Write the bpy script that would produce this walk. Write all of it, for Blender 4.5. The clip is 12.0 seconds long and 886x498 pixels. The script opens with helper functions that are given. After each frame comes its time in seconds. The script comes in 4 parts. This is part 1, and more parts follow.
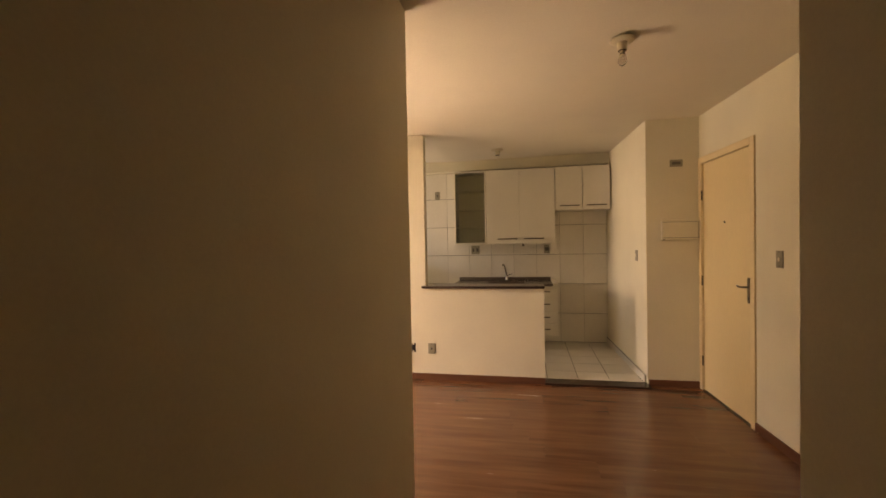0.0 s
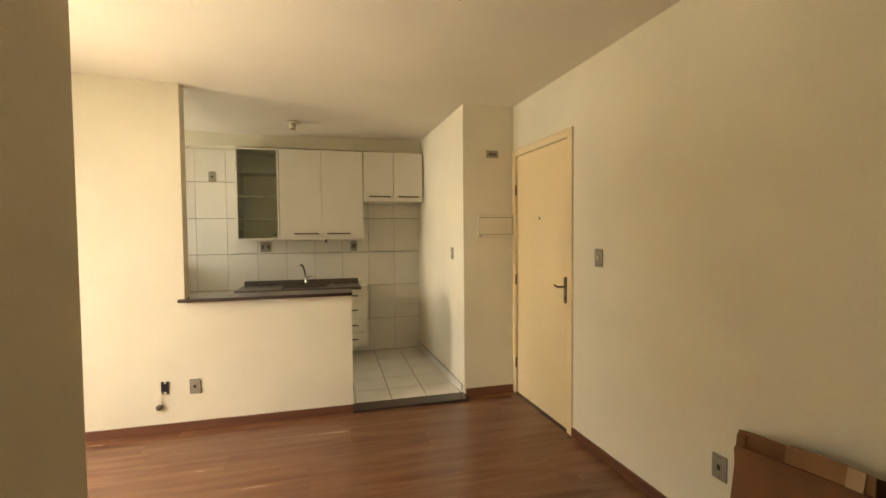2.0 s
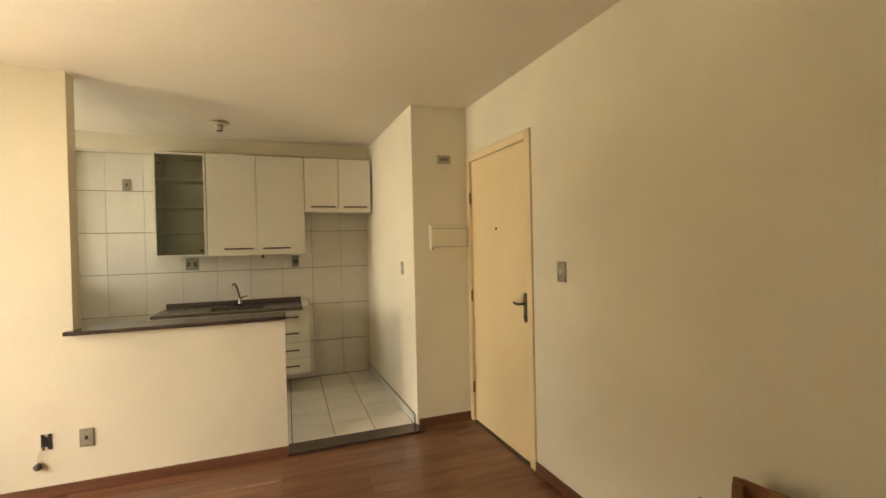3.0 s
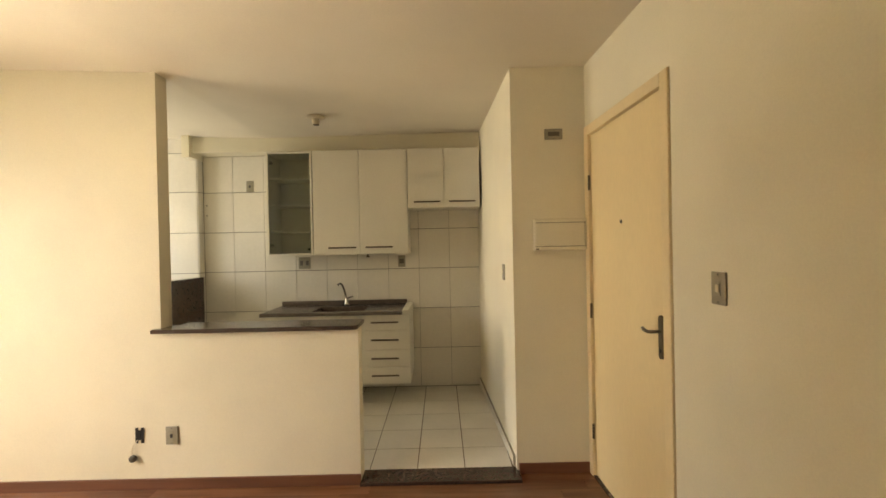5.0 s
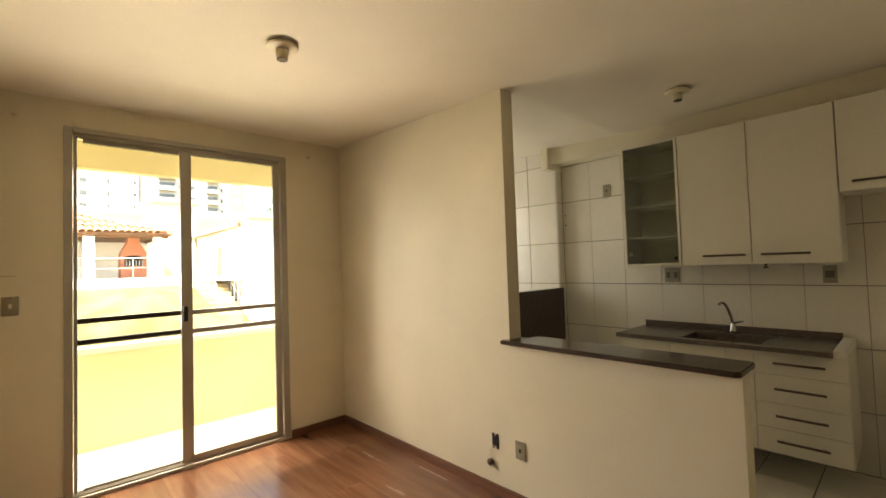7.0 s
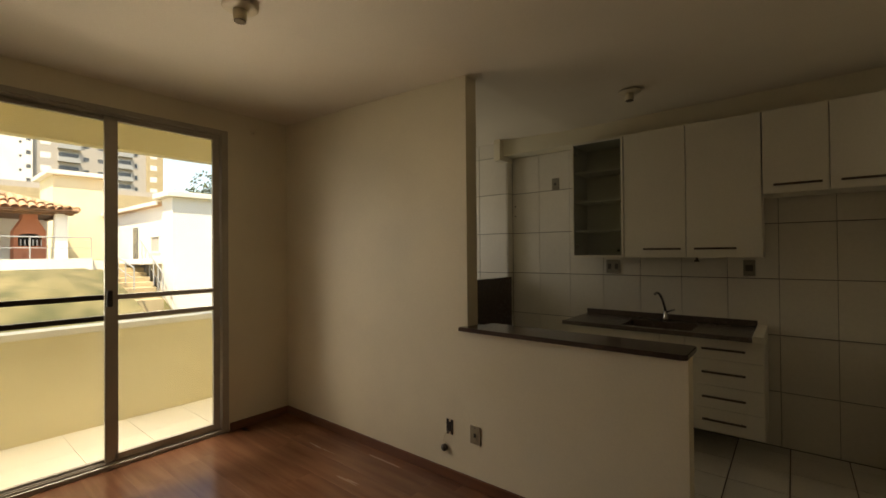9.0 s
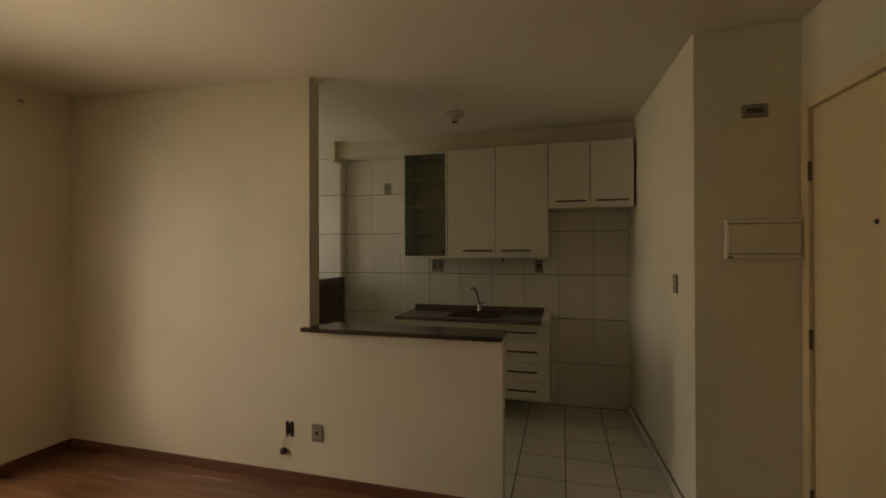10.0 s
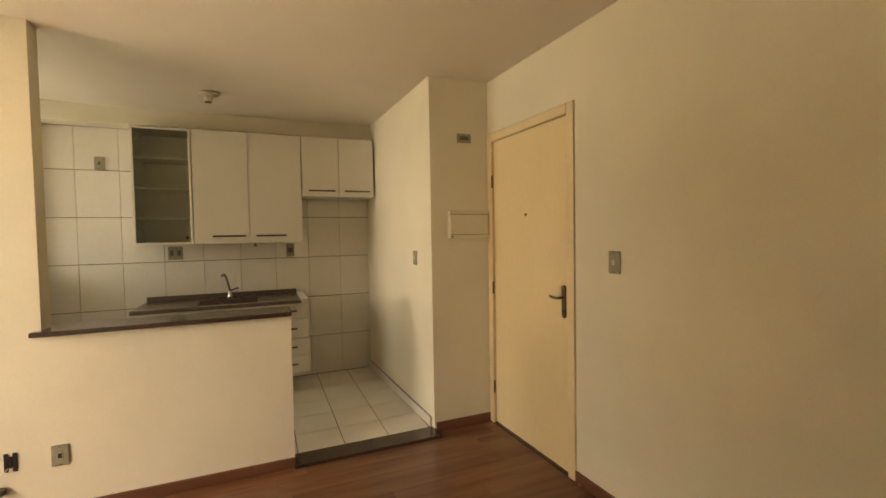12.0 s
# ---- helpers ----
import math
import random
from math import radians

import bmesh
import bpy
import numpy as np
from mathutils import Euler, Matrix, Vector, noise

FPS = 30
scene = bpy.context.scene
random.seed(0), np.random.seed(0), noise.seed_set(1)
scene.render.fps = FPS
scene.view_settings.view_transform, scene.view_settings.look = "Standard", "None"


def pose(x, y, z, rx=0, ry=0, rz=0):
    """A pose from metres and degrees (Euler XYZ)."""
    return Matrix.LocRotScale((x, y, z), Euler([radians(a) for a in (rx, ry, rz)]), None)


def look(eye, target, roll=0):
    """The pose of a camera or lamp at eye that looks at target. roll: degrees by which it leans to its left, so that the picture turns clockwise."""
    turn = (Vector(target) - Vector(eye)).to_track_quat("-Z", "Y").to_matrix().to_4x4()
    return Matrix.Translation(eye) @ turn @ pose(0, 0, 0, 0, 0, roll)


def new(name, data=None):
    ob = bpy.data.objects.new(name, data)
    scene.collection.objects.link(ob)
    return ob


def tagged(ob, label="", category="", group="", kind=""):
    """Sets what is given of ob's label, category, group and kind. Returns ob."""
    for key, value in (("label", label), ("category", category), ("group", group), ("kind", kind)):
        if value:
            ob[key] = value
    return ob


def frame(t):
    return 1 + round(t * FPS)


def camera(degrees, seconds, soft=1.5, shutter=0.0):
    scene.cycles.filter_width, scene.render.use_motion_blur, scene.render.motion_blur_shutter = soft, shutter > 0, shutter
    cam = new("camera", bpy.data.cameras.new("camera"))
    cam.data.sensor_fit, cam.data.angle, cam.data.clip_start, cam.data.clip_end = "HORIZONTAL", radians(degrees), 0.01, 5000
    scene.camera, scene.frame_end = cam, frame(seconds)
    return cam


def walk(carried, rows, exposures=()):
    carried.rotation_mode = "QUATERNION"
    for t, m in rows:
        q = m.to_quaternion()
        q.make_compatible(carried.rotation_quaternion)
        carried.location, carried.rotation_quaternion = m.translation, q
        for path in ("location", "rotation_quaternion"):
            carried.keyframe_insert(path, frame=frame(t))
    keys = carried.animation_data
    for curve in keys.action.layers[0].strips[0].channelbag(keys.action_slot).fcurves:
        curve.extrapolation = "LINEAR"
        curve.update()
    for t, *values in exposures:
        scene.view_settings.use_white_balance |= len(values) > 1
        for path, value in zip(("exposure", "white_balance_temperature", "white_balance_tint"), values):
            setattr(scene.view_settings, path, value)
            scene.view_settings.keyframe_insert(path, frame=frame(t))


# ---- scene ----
cam = camera(91.4, 12.0, soft=1.6)
PATH = [
    (0, (0.982, 1.74, 1.432), (0.6, 3.703, 1.393), -1.1),
    (0.5, (0.995, 1.976, 1.462), (0.659, 3.948, 1.481), -0.5),
    (1, (0.993, 2.176, 1.443), (0.853, 4.171, 1.435), -0.1),
    (1.5, (0.969, 2.408, 1.443), (1.283, 4.383, 1.447), -1.3),
    (2, (0.994, 2.573, 1.428), (1.491, 4.509, 1.356), -0.5),
    (2.5, (1.071, 2.759, 1.449), (1.668, 4.668, 1.444), -1.0),
    (2.7, (1.103, 2.811, 1.433), (1.783, 4.692, 1.411), -1.3),
    (4.3, (1.533, 3.268, 1.463), (2.08, 5.192, 1.479), 0.2),
    (4.5, (1.587, 3.313, 1.457), (1.911, 5.286, 1.467), 0.2),
    (5, (1.655, 3.459, 1.432), (1.661, 5.458, 1.419), -1.2),
    (5.5, (1.647, 3.668, 1.432), (1.333, 5.643, 1.478), -0.6),
    (6, (1.629, 3.796, 1.423), (0.986, 5.689, 1.463), -2.4),
    (6.5, (1.635, 3.955, 1.427), (0.514, 5.61, 1.497), -1.5),
    (7, (1.631, 4.002, 1.437), (0.16, 5.355, 1.51), -1.9),
    (7.2, (1.607, 4.006, 1.42), (0.065, 5.277, 1.491), -1.5),
    (8.8, (1.52, 3.966, 1.411), (0.14, 5.414, 1.431), -0.8),
    (9, (1.502, 3.925, 1.422), (0.243, 5.479, 1.44), -0.5),
    (9.5, (1.449, 3.831, 1.432), (0.631, 5.656, 1.426), -0.4),
    (10, (1.455, 3.716, 1.436), (0.924, 5.644, 1.445), -0.2),
    (10.5, (1.405, 3.547, 1.418), (1.13, 5.528, 1.396), -1.4),
    (11, (1.262, 3.469, 1.432), (1.356, 5.467, 1.44), -0.7),
    (11.5, (1.097, 3.396, 1.43), (1.685, 5.307, 1.372), -0.8),
    (12, (0.989, 3.291, 1.424), (1.76, 5.135, 1.354), -1.0),
]
EXPOSURES = [   # seconds, stops, white balance and tint
    (0.0, 3.18, 10000, 31), (0.5, 3.4, 9200, 23), (1.0, 3.6, 8600, 18), (1.5, 3.8, 8200, 15), (2.5, 3.78, 8000, 13),
    (4.5, 3.68, 8000, 13), (5.5, 3.65, 8000, 13), (6.5, 3.15, 8000, 13), (7.0, 2.85, 8000, 13), (7.3, 2.65, 8000, 13),
    (8.7, 1.5, 8000, 14), (9.0, 1.32, 8150, 15), (9.5, 1.15, 8500, 17), (10.0, 1.58, 8500, 17), (10.5, 2.05, 8500, 17),
    (11.0, 2.58, 8700, 16), (11.5, 2.95, 8900, 18), (12.0, 3.4, 8900, 17)]
walk(cam, [(t, look(eye, target, roll)) for t, eye, target, roll in PATH], EXPOSURES)

# ---- light: sky, one sun and added fill lamps ----
SUN_FROM = Vector((0.42, -0.50, 1.0)).normalized()
world = bpy.data.worlds.new("sky")
scene.world = world
world.use_nodes = True
wn = world.node_tree.nodes
sky = wn.new("ShaderNodeTexSky")
sky.sky_type, sky.sun_disc = "NISHITA", False
sky.sun_elevation = math.asin(SUN_FROM.z)
sky.sun_rotation = math.atan2(SUN_FROM.x, SUN_FROM.y)
wn["Background"].inputs["Strength"].default_value = 0.15
world.node_tree.links.new(sky.outputs[0], wn["Background"].inputs["Color"])
sun = new("sun", bpy.data.lights.new("sun", "SUN"))
sun.data.energy, sun.data.angle, sun.data.color = 4.2, radians(0.5), (1.0, 0.93, 0.82)
sun.matrix_world = look(SUN_FROM * 30, (0, 0, 0))


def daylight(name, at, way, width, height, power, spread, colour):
    """Added area lamp standing in for daylight: sky's share aims down, sunlit ground's up."""
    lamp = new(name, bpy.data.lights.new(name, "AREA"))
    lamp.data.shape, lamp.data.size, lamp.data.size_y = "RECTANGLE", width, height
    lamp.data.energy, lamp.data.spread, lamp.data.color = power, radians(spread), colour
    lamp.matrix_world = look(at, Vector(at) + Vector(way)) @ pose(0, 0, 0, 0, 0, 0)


# three added lamps on the balcony brighten the ceiling, floor and partition
daylight("ground_light_fill", (-2.36, 4.80, 0.06), (0.66, -0.08, 0.75), 1.35, 0.42, 2.1, 62, (1.0, 0.95, 0.84))
daylight("sky_light_fill", (-3.0, 4.90, 2.34), (0.42, 0.0, -0.91), 2.4, 0.22, 11.5, 97, (1.0, 0.97, 0.92))
daylight("facade_light_fill", (-3.0, 4.12, 1.5), (0.835, 0.535, -0.13), 0.8, 1.2, 1.2, 60, (1.0, 0.96, 0.91))
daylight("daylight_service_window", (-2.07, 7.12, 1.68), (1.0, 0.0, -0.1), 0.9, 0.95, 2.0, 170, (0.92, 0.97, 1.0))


# ---- materials ----
def material(name, colour, rough=0.6, metal=0.0, vary=0.08, scale=3.0, grain=60.0, bump=0.1, stretch=(1, 1, 1), per_piece=0.0,
             second=None, stain=0.0, transmission=0.0, alpha=1.0, spec=0.5):
    """A surface with broad stains, fine grain and relief; places are taken in metres."""
    m = bpy.data.materials.new(name)
    m.use_nodes = True
    t = m.node_tree
    n, link = t.nodes, t.links.new
    b = n["Principled BSDF"]
    geo = n.new("ShaderNodeNewGeometry")
    place = n.new("ShaderNodeMapping")
    place.inputs["Scale"].default_value = stretch
    link(geo.outputs["Position"], place.inputs["Vector"])
    if per_piece:
        info = n.new("ShaderNodeObjectInfo")
        shift = n.new("ShaderNodeVectorMath")
        shift.operation = "MULTIPLY_ADD"
        link(info.outputs["Random"], shift.inputs[0])
        shift.inputs[1].default_value = (37, 51, 23)
        link(geo.outputs["Position"], shift.inputs[2])
        link(shift.outputs[0], place.inputs["Vector"])
    broad, fine = n.new("ShaderNodeTexNoise"), n.new("ShaderNodeTexNoise")
    for tex, s, d in ((broad, scale, 5), (fine, grain, 3)):
        tex.inputs["Scale"].default_value, tex.inputs["Detail"].default_value = s, d
        link(place.outputs[0], tex.inputs["Vector"])
    ramp = n.new("ShaderNodeValToRGB")
    c = Vector(colour)
    low = Vector(second) if second else c * (1 - vary * 2)
    ramp.color_ramp.elements[0].position, ramp.color_ramp.elements[1].position = 0.32, 0.68
    ramp.color_ramp.elements[0].color = (*low, 1)
    ramp.color_ramp.elements[1].color = (*[min(1, v) for v in c * (1 + vary * 0.5)], 1)
    link(broad.outputs["Fac"], ramp.inputs["Fac"])
    mix = n.new("ShaderNodeMix")
    mix.data_type, mix.blend_type = "RGBA", "MULTIPLY"
    mix.inputs["Factor"].default_value = 0.25 + vary
    link(ramp.outputs["Color"], mix.inputs["A"])
    soft = n.new("ShaderNodeMapRange")
    soft.inputs["To Min"].default_value, soft.inputs["To Max"].default_value = 0.75, 1.15
    link(fine.outputs["Fac"], soft.inputs["Value"])
    link(soft.outputs[0], mix.inputs["B"])
    last = mix.outputs["Result"]
    if per_piece:
        hue = n.new("ShaderNodeHueSaturation")
        r = n.new("ShaderNodeMapRange")
        r.inputs["To Min"].default_value, r.inputs["To Max"].default_value = 1 - per_piece, 1 + per_piece
        link(info.outputs["Random"], r.inputs["Value"])
        link(r.outputs[0], hue.inputs["Value"])
        link(last, hue.inputs["Color"])
        last = hue.outputs["Color"]
    link(last, b.inputs["Base Color"])
    rr = n.new("ShaderNodeMapRange")
    rr.inputs["To Min"].default_value, rr.inputs["To Max"].default_value = max(0.02, rough - 0.08), min(1, rough + 0.08)
    link(broad.outputs["Fac"], rr.inputs["Value"])
    link(rr.outputs[0], b.inputs["Roughness"])
    b.inputs["Metallic"].default_value = metal
    b.inputs["Specular IOR Level"].default_value = spec
    b.inputs["Transmission Weight"].default_value = transmission
    if bump:
        bp = n.new("ShaderNodeBump")
        bp.inputs["Strength"].default_value, bp.inputs["Distance"].default_value = bump, 0.004
        link(fine.outputs["Fac"], bp.inputs["Height"])
        link(bp.outputs[0], b.inputs["Normal"])
    return m


def glass(name, tint, rough=0.0, ior=1.4):
    """Thin clear pane: mostly see-through, with a faint gloss."""
    m = bpy.data.materials.new(name)
    m.use_nodes = True
    t = m.node_tree
    n, link = t.nodes, t.links.new
    n.remove(n["Principled BSDF"])
    clear, gloss = n.new("ShaderNodeBsdfTransparent"), n.new("ShaderNodeBsdfGlossy")
    mix, fres = n.new("ShaderNodeMixShader"), n.new("ShaderNodeFresnel")
    clear.inputs["Color"].default_value = (*tint, 1)
    gloss.inputs["Roughness"].default_value = rough
    fres.inputs["IOR"].default_value = ior
    link(fres.outputs[0], mix.inputs[0])
    link(clear.outputs[0], mix.inputs[1])
    link(gloss.outputs[0], mix.inputs[2])
    link(mix.outputs[0], n["Material Output"].inputs["Surface"])
    return m


PAINT = material("cream wall paint", (0.76, 0.703, 0.55), 0.62, vary=0.05, scale=1.3, grain=140, bump=0.10)
CEIL = material("ceiling paint", (0.76, 0.69, 0.57), 0.75, vary=0.04, scale=1.1, grain=120, bump=0.12)
SKIRT = material("red-brown skirting wood", (0.16, 0.062, 0.032), 0.45, vary=0.12, scale=4, grain=90, bump=0.05, stretch=(0.4, 0.4, 6))
LAMINATE = material("walnut laminate", (0.205, 0.091, 0.046), 0.24, vary=0.14, scale=2.6, grain=30, bump=0.03, stretch=(0.6, 6, 1), spec=0.6,
                    per_piece=0.07, second=(0.135, 0.056, 0.028))
UNDER = material("dark joint under planks", (0.11, 0.053, 0.029), 0.8, vary=0.1)
TILE = material("glazed white wall tile", (0.74, 0.70, 0.61), 0.22, vary=0.03, scale=2, grain=40, bump=0.02, per_piece=0.02)
GROUT = material("grey grout", (0.19, 0.165, 0.125), 0.9, vary=0.12, scale=8, grain=90)
FLOORGROUT = material("pale brown floor grout", (0.19, 0.15, 0.10), 0.9, vary=0.12, scale=8, grain=90)
FLOORTILE = material("matt white floor tile", (0.70, 0.66, 0.57), 0.34, vary=0.06, scale=3, grain=50, bump=0.03, per_piece=0.035)
GRANITE = material("dark brown granite", (0.060, 0.037, 0.029), 0.15, vary=0.15, scale=45, grain=200, bump=0.0, second=(0.040, 0.025, 0.020))
SINKSTONE = material("grey-brown granite", (0.135, 0.108, 0.088), 0.25, vary=0.15, scale=60, grain=220, bump=0.0, second=(0.095, 0.076, 0.062))
CABINET = material("white laminate board", (0.74, 0.70, 0.60), 0.4, vary=0.02, scale=2, grain=60, bump=0.02)
STEEL = material("brushed steel", (0.32, 0.295, 0.25), 0.32, 1.0, vary=0.08, grain=120, bump=0.03)
OLDSTEEL = material("worn dark steel", (0.20, 0.17, 0.125), 0.36, 1.0, vary=0.15, scale=20, grain=150, bump=0.03)
CHROME = material("chrome", (0.42, 0.40, 0.37), 0.24, 1.0, vary=0.03, bump=0)
BRONZE = material("dark bronze bar handle", (0.11, 0.082, 0.05), 0.4, 0.5, vary=0.1, bump=0)
DOORWOOD = material("ivory door enamel", (0.77, 0.615, 0.36), 0.42, vary=0.04, scale=1.5, grain=70, bump=0.04, stretch=(1, 1, 0.3))
FRAMEWOOD = material("ivory frame enamel", (0.775, 0.625, 0.38), 0.45, vary=0.05, scale=3, grain=60, bump=0.05)
PLATE = material("aged grey plate", (0.30, 0.27, 0.20), 0.5, vary=0.06, scale=20, bump=0.02)
PLATEDARK = material("dark plate insert", (0.10, 0.085, 0.065), 0.5, vary=0.08, bump=0.02)
BLACK = material("black plastic", (0.012, 0.011, 0.010), 0.5, vary=0.1, bump=0.02)
IVORY = material("aged ivory plastic", (0.66, 0.58, 0.42), 0.45, vary=0.05, bump=0.02)
ALU = material("pale painted aluminium", (0.40, 0.37, 0.31), 0.42, 0.25, vary=0.05, grain=100, bump=0.03)
ALUSHADED = material("aluminium darkened as if shaded", (0.05, 0.04, 0.03), 0.4, 0.5, vary=0.1, bump=0.02)
CARD = material("brown cardboard", (0.19, 0.080, 0.031), 0.85, vary=0.10, scale=5, grain=90, bump=0.08)
CARDLIGHT = material("paler cardboard", (0.29, 0.15, 0.068), 0.85, vary=0.10, scale=5, grain=90, bump=0.08)
TAPE = material("packing tape", (0.42, 0.29, 0.17), 0.2, vary=0.05, bump=0.02)
STUCCO = material("cream stucco", (0.79, 0.70, 0.46), 0.85, vary=0.04, scale=2, grain=110, bump=0.2)
CAP = material("pale parapet coping", (0.78, 0.74, 0.64), 0.7, vary=0.06, bump=0.1)
BALCTILE = material("beige balcony tile", (0.78, 0.72, 0.58), 0.5, vary=0.06, scale=3, grain=60, bump=0.04, per_piece=0.04)
GLASS = glass("window glass", (0.93, 0.95, 0.93))
SMOKED = glass("smoked cabinet glass", (0.84, 0.86, 0.79), 0.16, 1.55)
BULBGLASS = material("bulb glass", (0.92, 0.90, 0.84), 0.06, vary=0.02, bump=0, transmission=0.92)
GRASS = material("dry lawn", (0.20, 0.165, 0.075), 0.95, vary=0.3, scale=1.6, grain=9, bump=0.6, second=(0.075, 0.078, 0.028))
WHITEWALL = material("white rendered wall", (0.80, 0.77, 0.70), 0.85, vary=0.04, scale=0.7, grain=30, bump=0.1)
GREYWALL = material("grey-beige facade", (0.42, 0.385, 0.34), 0.85, vary=0.05, scale=0.4, grain=12, bump=0.05)
TERRACOTTA = material("terracotta roof tile", (0.60, 0.37, 0.215), 0.8, vary=0.15, scale=3, grain=30, bump=0.1)
BRICKRED = material("red barbecue brick", (0.50, 0.19, 0.105), 0.8, vary=0.12, scale=6, grain=40, bump=0.15)
SOOT = material("sooty interior", (0.02, 0.018, 0.016), 0.9, vary=0.2)
DARKPANE = material("dark far window pane", (0.11, 0.115, 0.12), 0.15, vary=0.1, bump=0)
WOODBEAM = material("roof timber", (0.17, 0.085, 0.04), 0.7, vary=0.15)
RAIL = material("grey painted rail", (0.42, 0.42, 0.40), 0.5, 0.3, vary=0.06)
LEAF = material("tree leaves", (0.11, 0.145, 0.085), 0.8, vary=0.3, scale=1.2, grain=8, bump=0)
BARK = material("bark", (0.10, 0.07, 0.045), 0.9, vary=0.2, bump=0.3)
TANSTONE = material("tan concrete", (0.46, 0.37, 0.22), 0.9, vary=0.1, scale=2, grain=25, bump=0.1)
MARK = material("grey scuff mark", (0.36, 0.31, 0.22), 0.7, vary=0.1)


# ---- building blocks ----
def mesh_object(name, bm, mat, smooth=False):
    me = bpy.data.meshes.new(name)
    bmesh.ops.recalc_face_normals(bm, faces=bm.faces)
    bm.to_mesh(me)
    bm.free()
    if mat:
        me.materials.append(mat)
    if smooth:
        for p in me.polygons:
            p.use_smooth = True
    return new(name, me)


def origin(ob):
    v = Vector()
    while ob:
        v += ob.location
        ob = ob.parent
    return v


def part(name, bm, mat, parent, label="", smooth=False):
    """One mesh, drawn in world places, hung under a thing or a part."""
    bmesh.ops.translate(bm, verts=bm.verts, vec=-origin(parent))
    ob = mesh_object(name, bm, mat, smooth)
    ob.parent = parent
    return tagged(ob, label) if label else ob


def thing(name, at, label, category, group=""):
    ob = new(name)
    ob.location = at
    ob.empty_display_size = 0.1
    return tagged(ob, label, category, group)


def structure(name, bm, mat, label, category):
    return tagged(mesh_object(name, bm, mat), label, category, kind="structure")


def box(x0, x1, y0, y1, z0, z1, bevel=0.0, bm=None):
    bm = bm or bmesh.new()
    made = bmesh.ops.create_cube(bm, size=1)["verts"]
    for v in made:
        v.co = Vector(((x0 + x1) / 2 + v.co.x * (x1 - x0), (y0 + y1) / 2 + v.co.y * (y1 - y0), (z0 + z1) / 2 + v.co.z * (z1 - z0)))
    if bevel:
        edges = list({e for v in made for e in v.link_edges})
        bmesh.ops.bevel(bm, geom=edges, offset=bevel, segments=2, affect="EDGES", profile=0.5)
    return bm


def boxes(*rows, bevel=0.0):
    bm = bmesh.new()
    for r in rows:
        box(*r, bevel=bevel, bm=bm)
    return bm


def lathe(profile, at, axis="z", steps=24, bm=None):
    """A turned shape: rows of (radius, height) about an axis through at."""
    bm = bm or bmesh.new()
    rings = []
    for r, h in profile:
        ring = []
        for i in range(steps):
            a = 2 * math.pi * i / steps
            u, w = r * math.cos(a), r * math.sin(a)
            p = {"z": (u, w, h), "x": (h, u, w), "y": (u, h, w)}[axis]
            ring.append(bm.verts.new(Vector(p) + Vector(at)))
        rings.append(ring)
    for a, b in zip(rings, rings[1:]):
        for i in range(steps):
            bm.faces.new((a[i], a[(i + 1) % steps], b[(i + 1) % steps], b[i]))
    bm.faces.new(rings[0]), bm.faces.new(rings[-1])
    return bm


def tube(points, radius, steps=10, bm=None):
    """A round bar along a few points."""
    bm = bm or bmesh.new()
    pts = [Vector(p) for p in points]
    rings = []
    for i, p in enumerate(pts):
        d = (pts[min(i + 1, len(pts) - 1)] - pts[max(i - 1, 0)]).normalized()
        side = d.orthogonal().normalized() if abs(d.x) > 0.9 or abs(d.z) < 0.9 else Vector((1, 0, 0))
        side = (Vector((0, 1, 0.01)) - d * d.dot(Vector((0, 1, 0.01)))).normalized() if abs(d.y) < 0.95 else Vector((1, 0, 0))
        up = d.cross(side)
        rings.append([bm.verts.new(p + radius * (side * math.cos(2 * math.pi * k / steps) + up * math.sin(2 * math.pi * k / steps)))
                      for k in range(steps)])
    for a, b in zip(rings, rings[1:]):
        for i in range(steps):
            bm.faces.new((a[i], a[(i + 1) % steps], b[(i + 1) % steps], b[i]))
    bm.faces.new(rings[0]), bm.faces.new(rings[-1])
    return bm


def prism(outline, axis, a, b, bm=None):
    """A straight prism: an outline of pairs in the plane across the axis, from a to b."""
    bm = bm or bmesh.new()
    place = {"x": lambda u, v, w: (w, u, v), "y": lambda u, v, w: (u, w, v), "z": lambda u, v, w: (u, v, w)}[axis]
    lo = [bm.verts.new(place(u, v, a)) for u, v in outline]
    hi = [bm.verts.new(place(u, v, b)) for u, v in outline]
    n = len(outline)
    for i in range(n):
        bm.faces.new((lo[i], lo[(i + 1) % n], hi[(i + 1) % n], hi[i]))
    bm.faces.new(lo), bm.faces.new(hi)
    return bm


def swung(ob, pivot, degrees, shift=0.0):
    """Turn a thing about an upright axis; the entrance side of the flat is not quite square to the rest."""
    ob.matrix_world = pose(pivot[0] + shift, pivot[1], 0, 0, 0, degrees) @ pose(-pivot[0], -pivot[1], 0) @ pose(*ob.location)
    return ob


# ---- the plan, in metres ----
WEST, EAST = -2.05, 2.592            # balcony wall, entrance wall
NORTH, BACK = 6.075, 7.86             # partition to the kitchen, tiled kitchen wall
SOUTH, HALL_W, HALL_E, NOOK = 3.74, 0.432, 1.475, 2.65
TOP = 2.515
JAMB = -0.052                        # end of the full-height partition
SKEW = 2.45                          # the entrance wall leans off square by this many degrees
OUT = WEST - 0.13
DOOR_Y0, DOOR_Y1, DOOR_TOP = 4.105, 5.525, 2.418

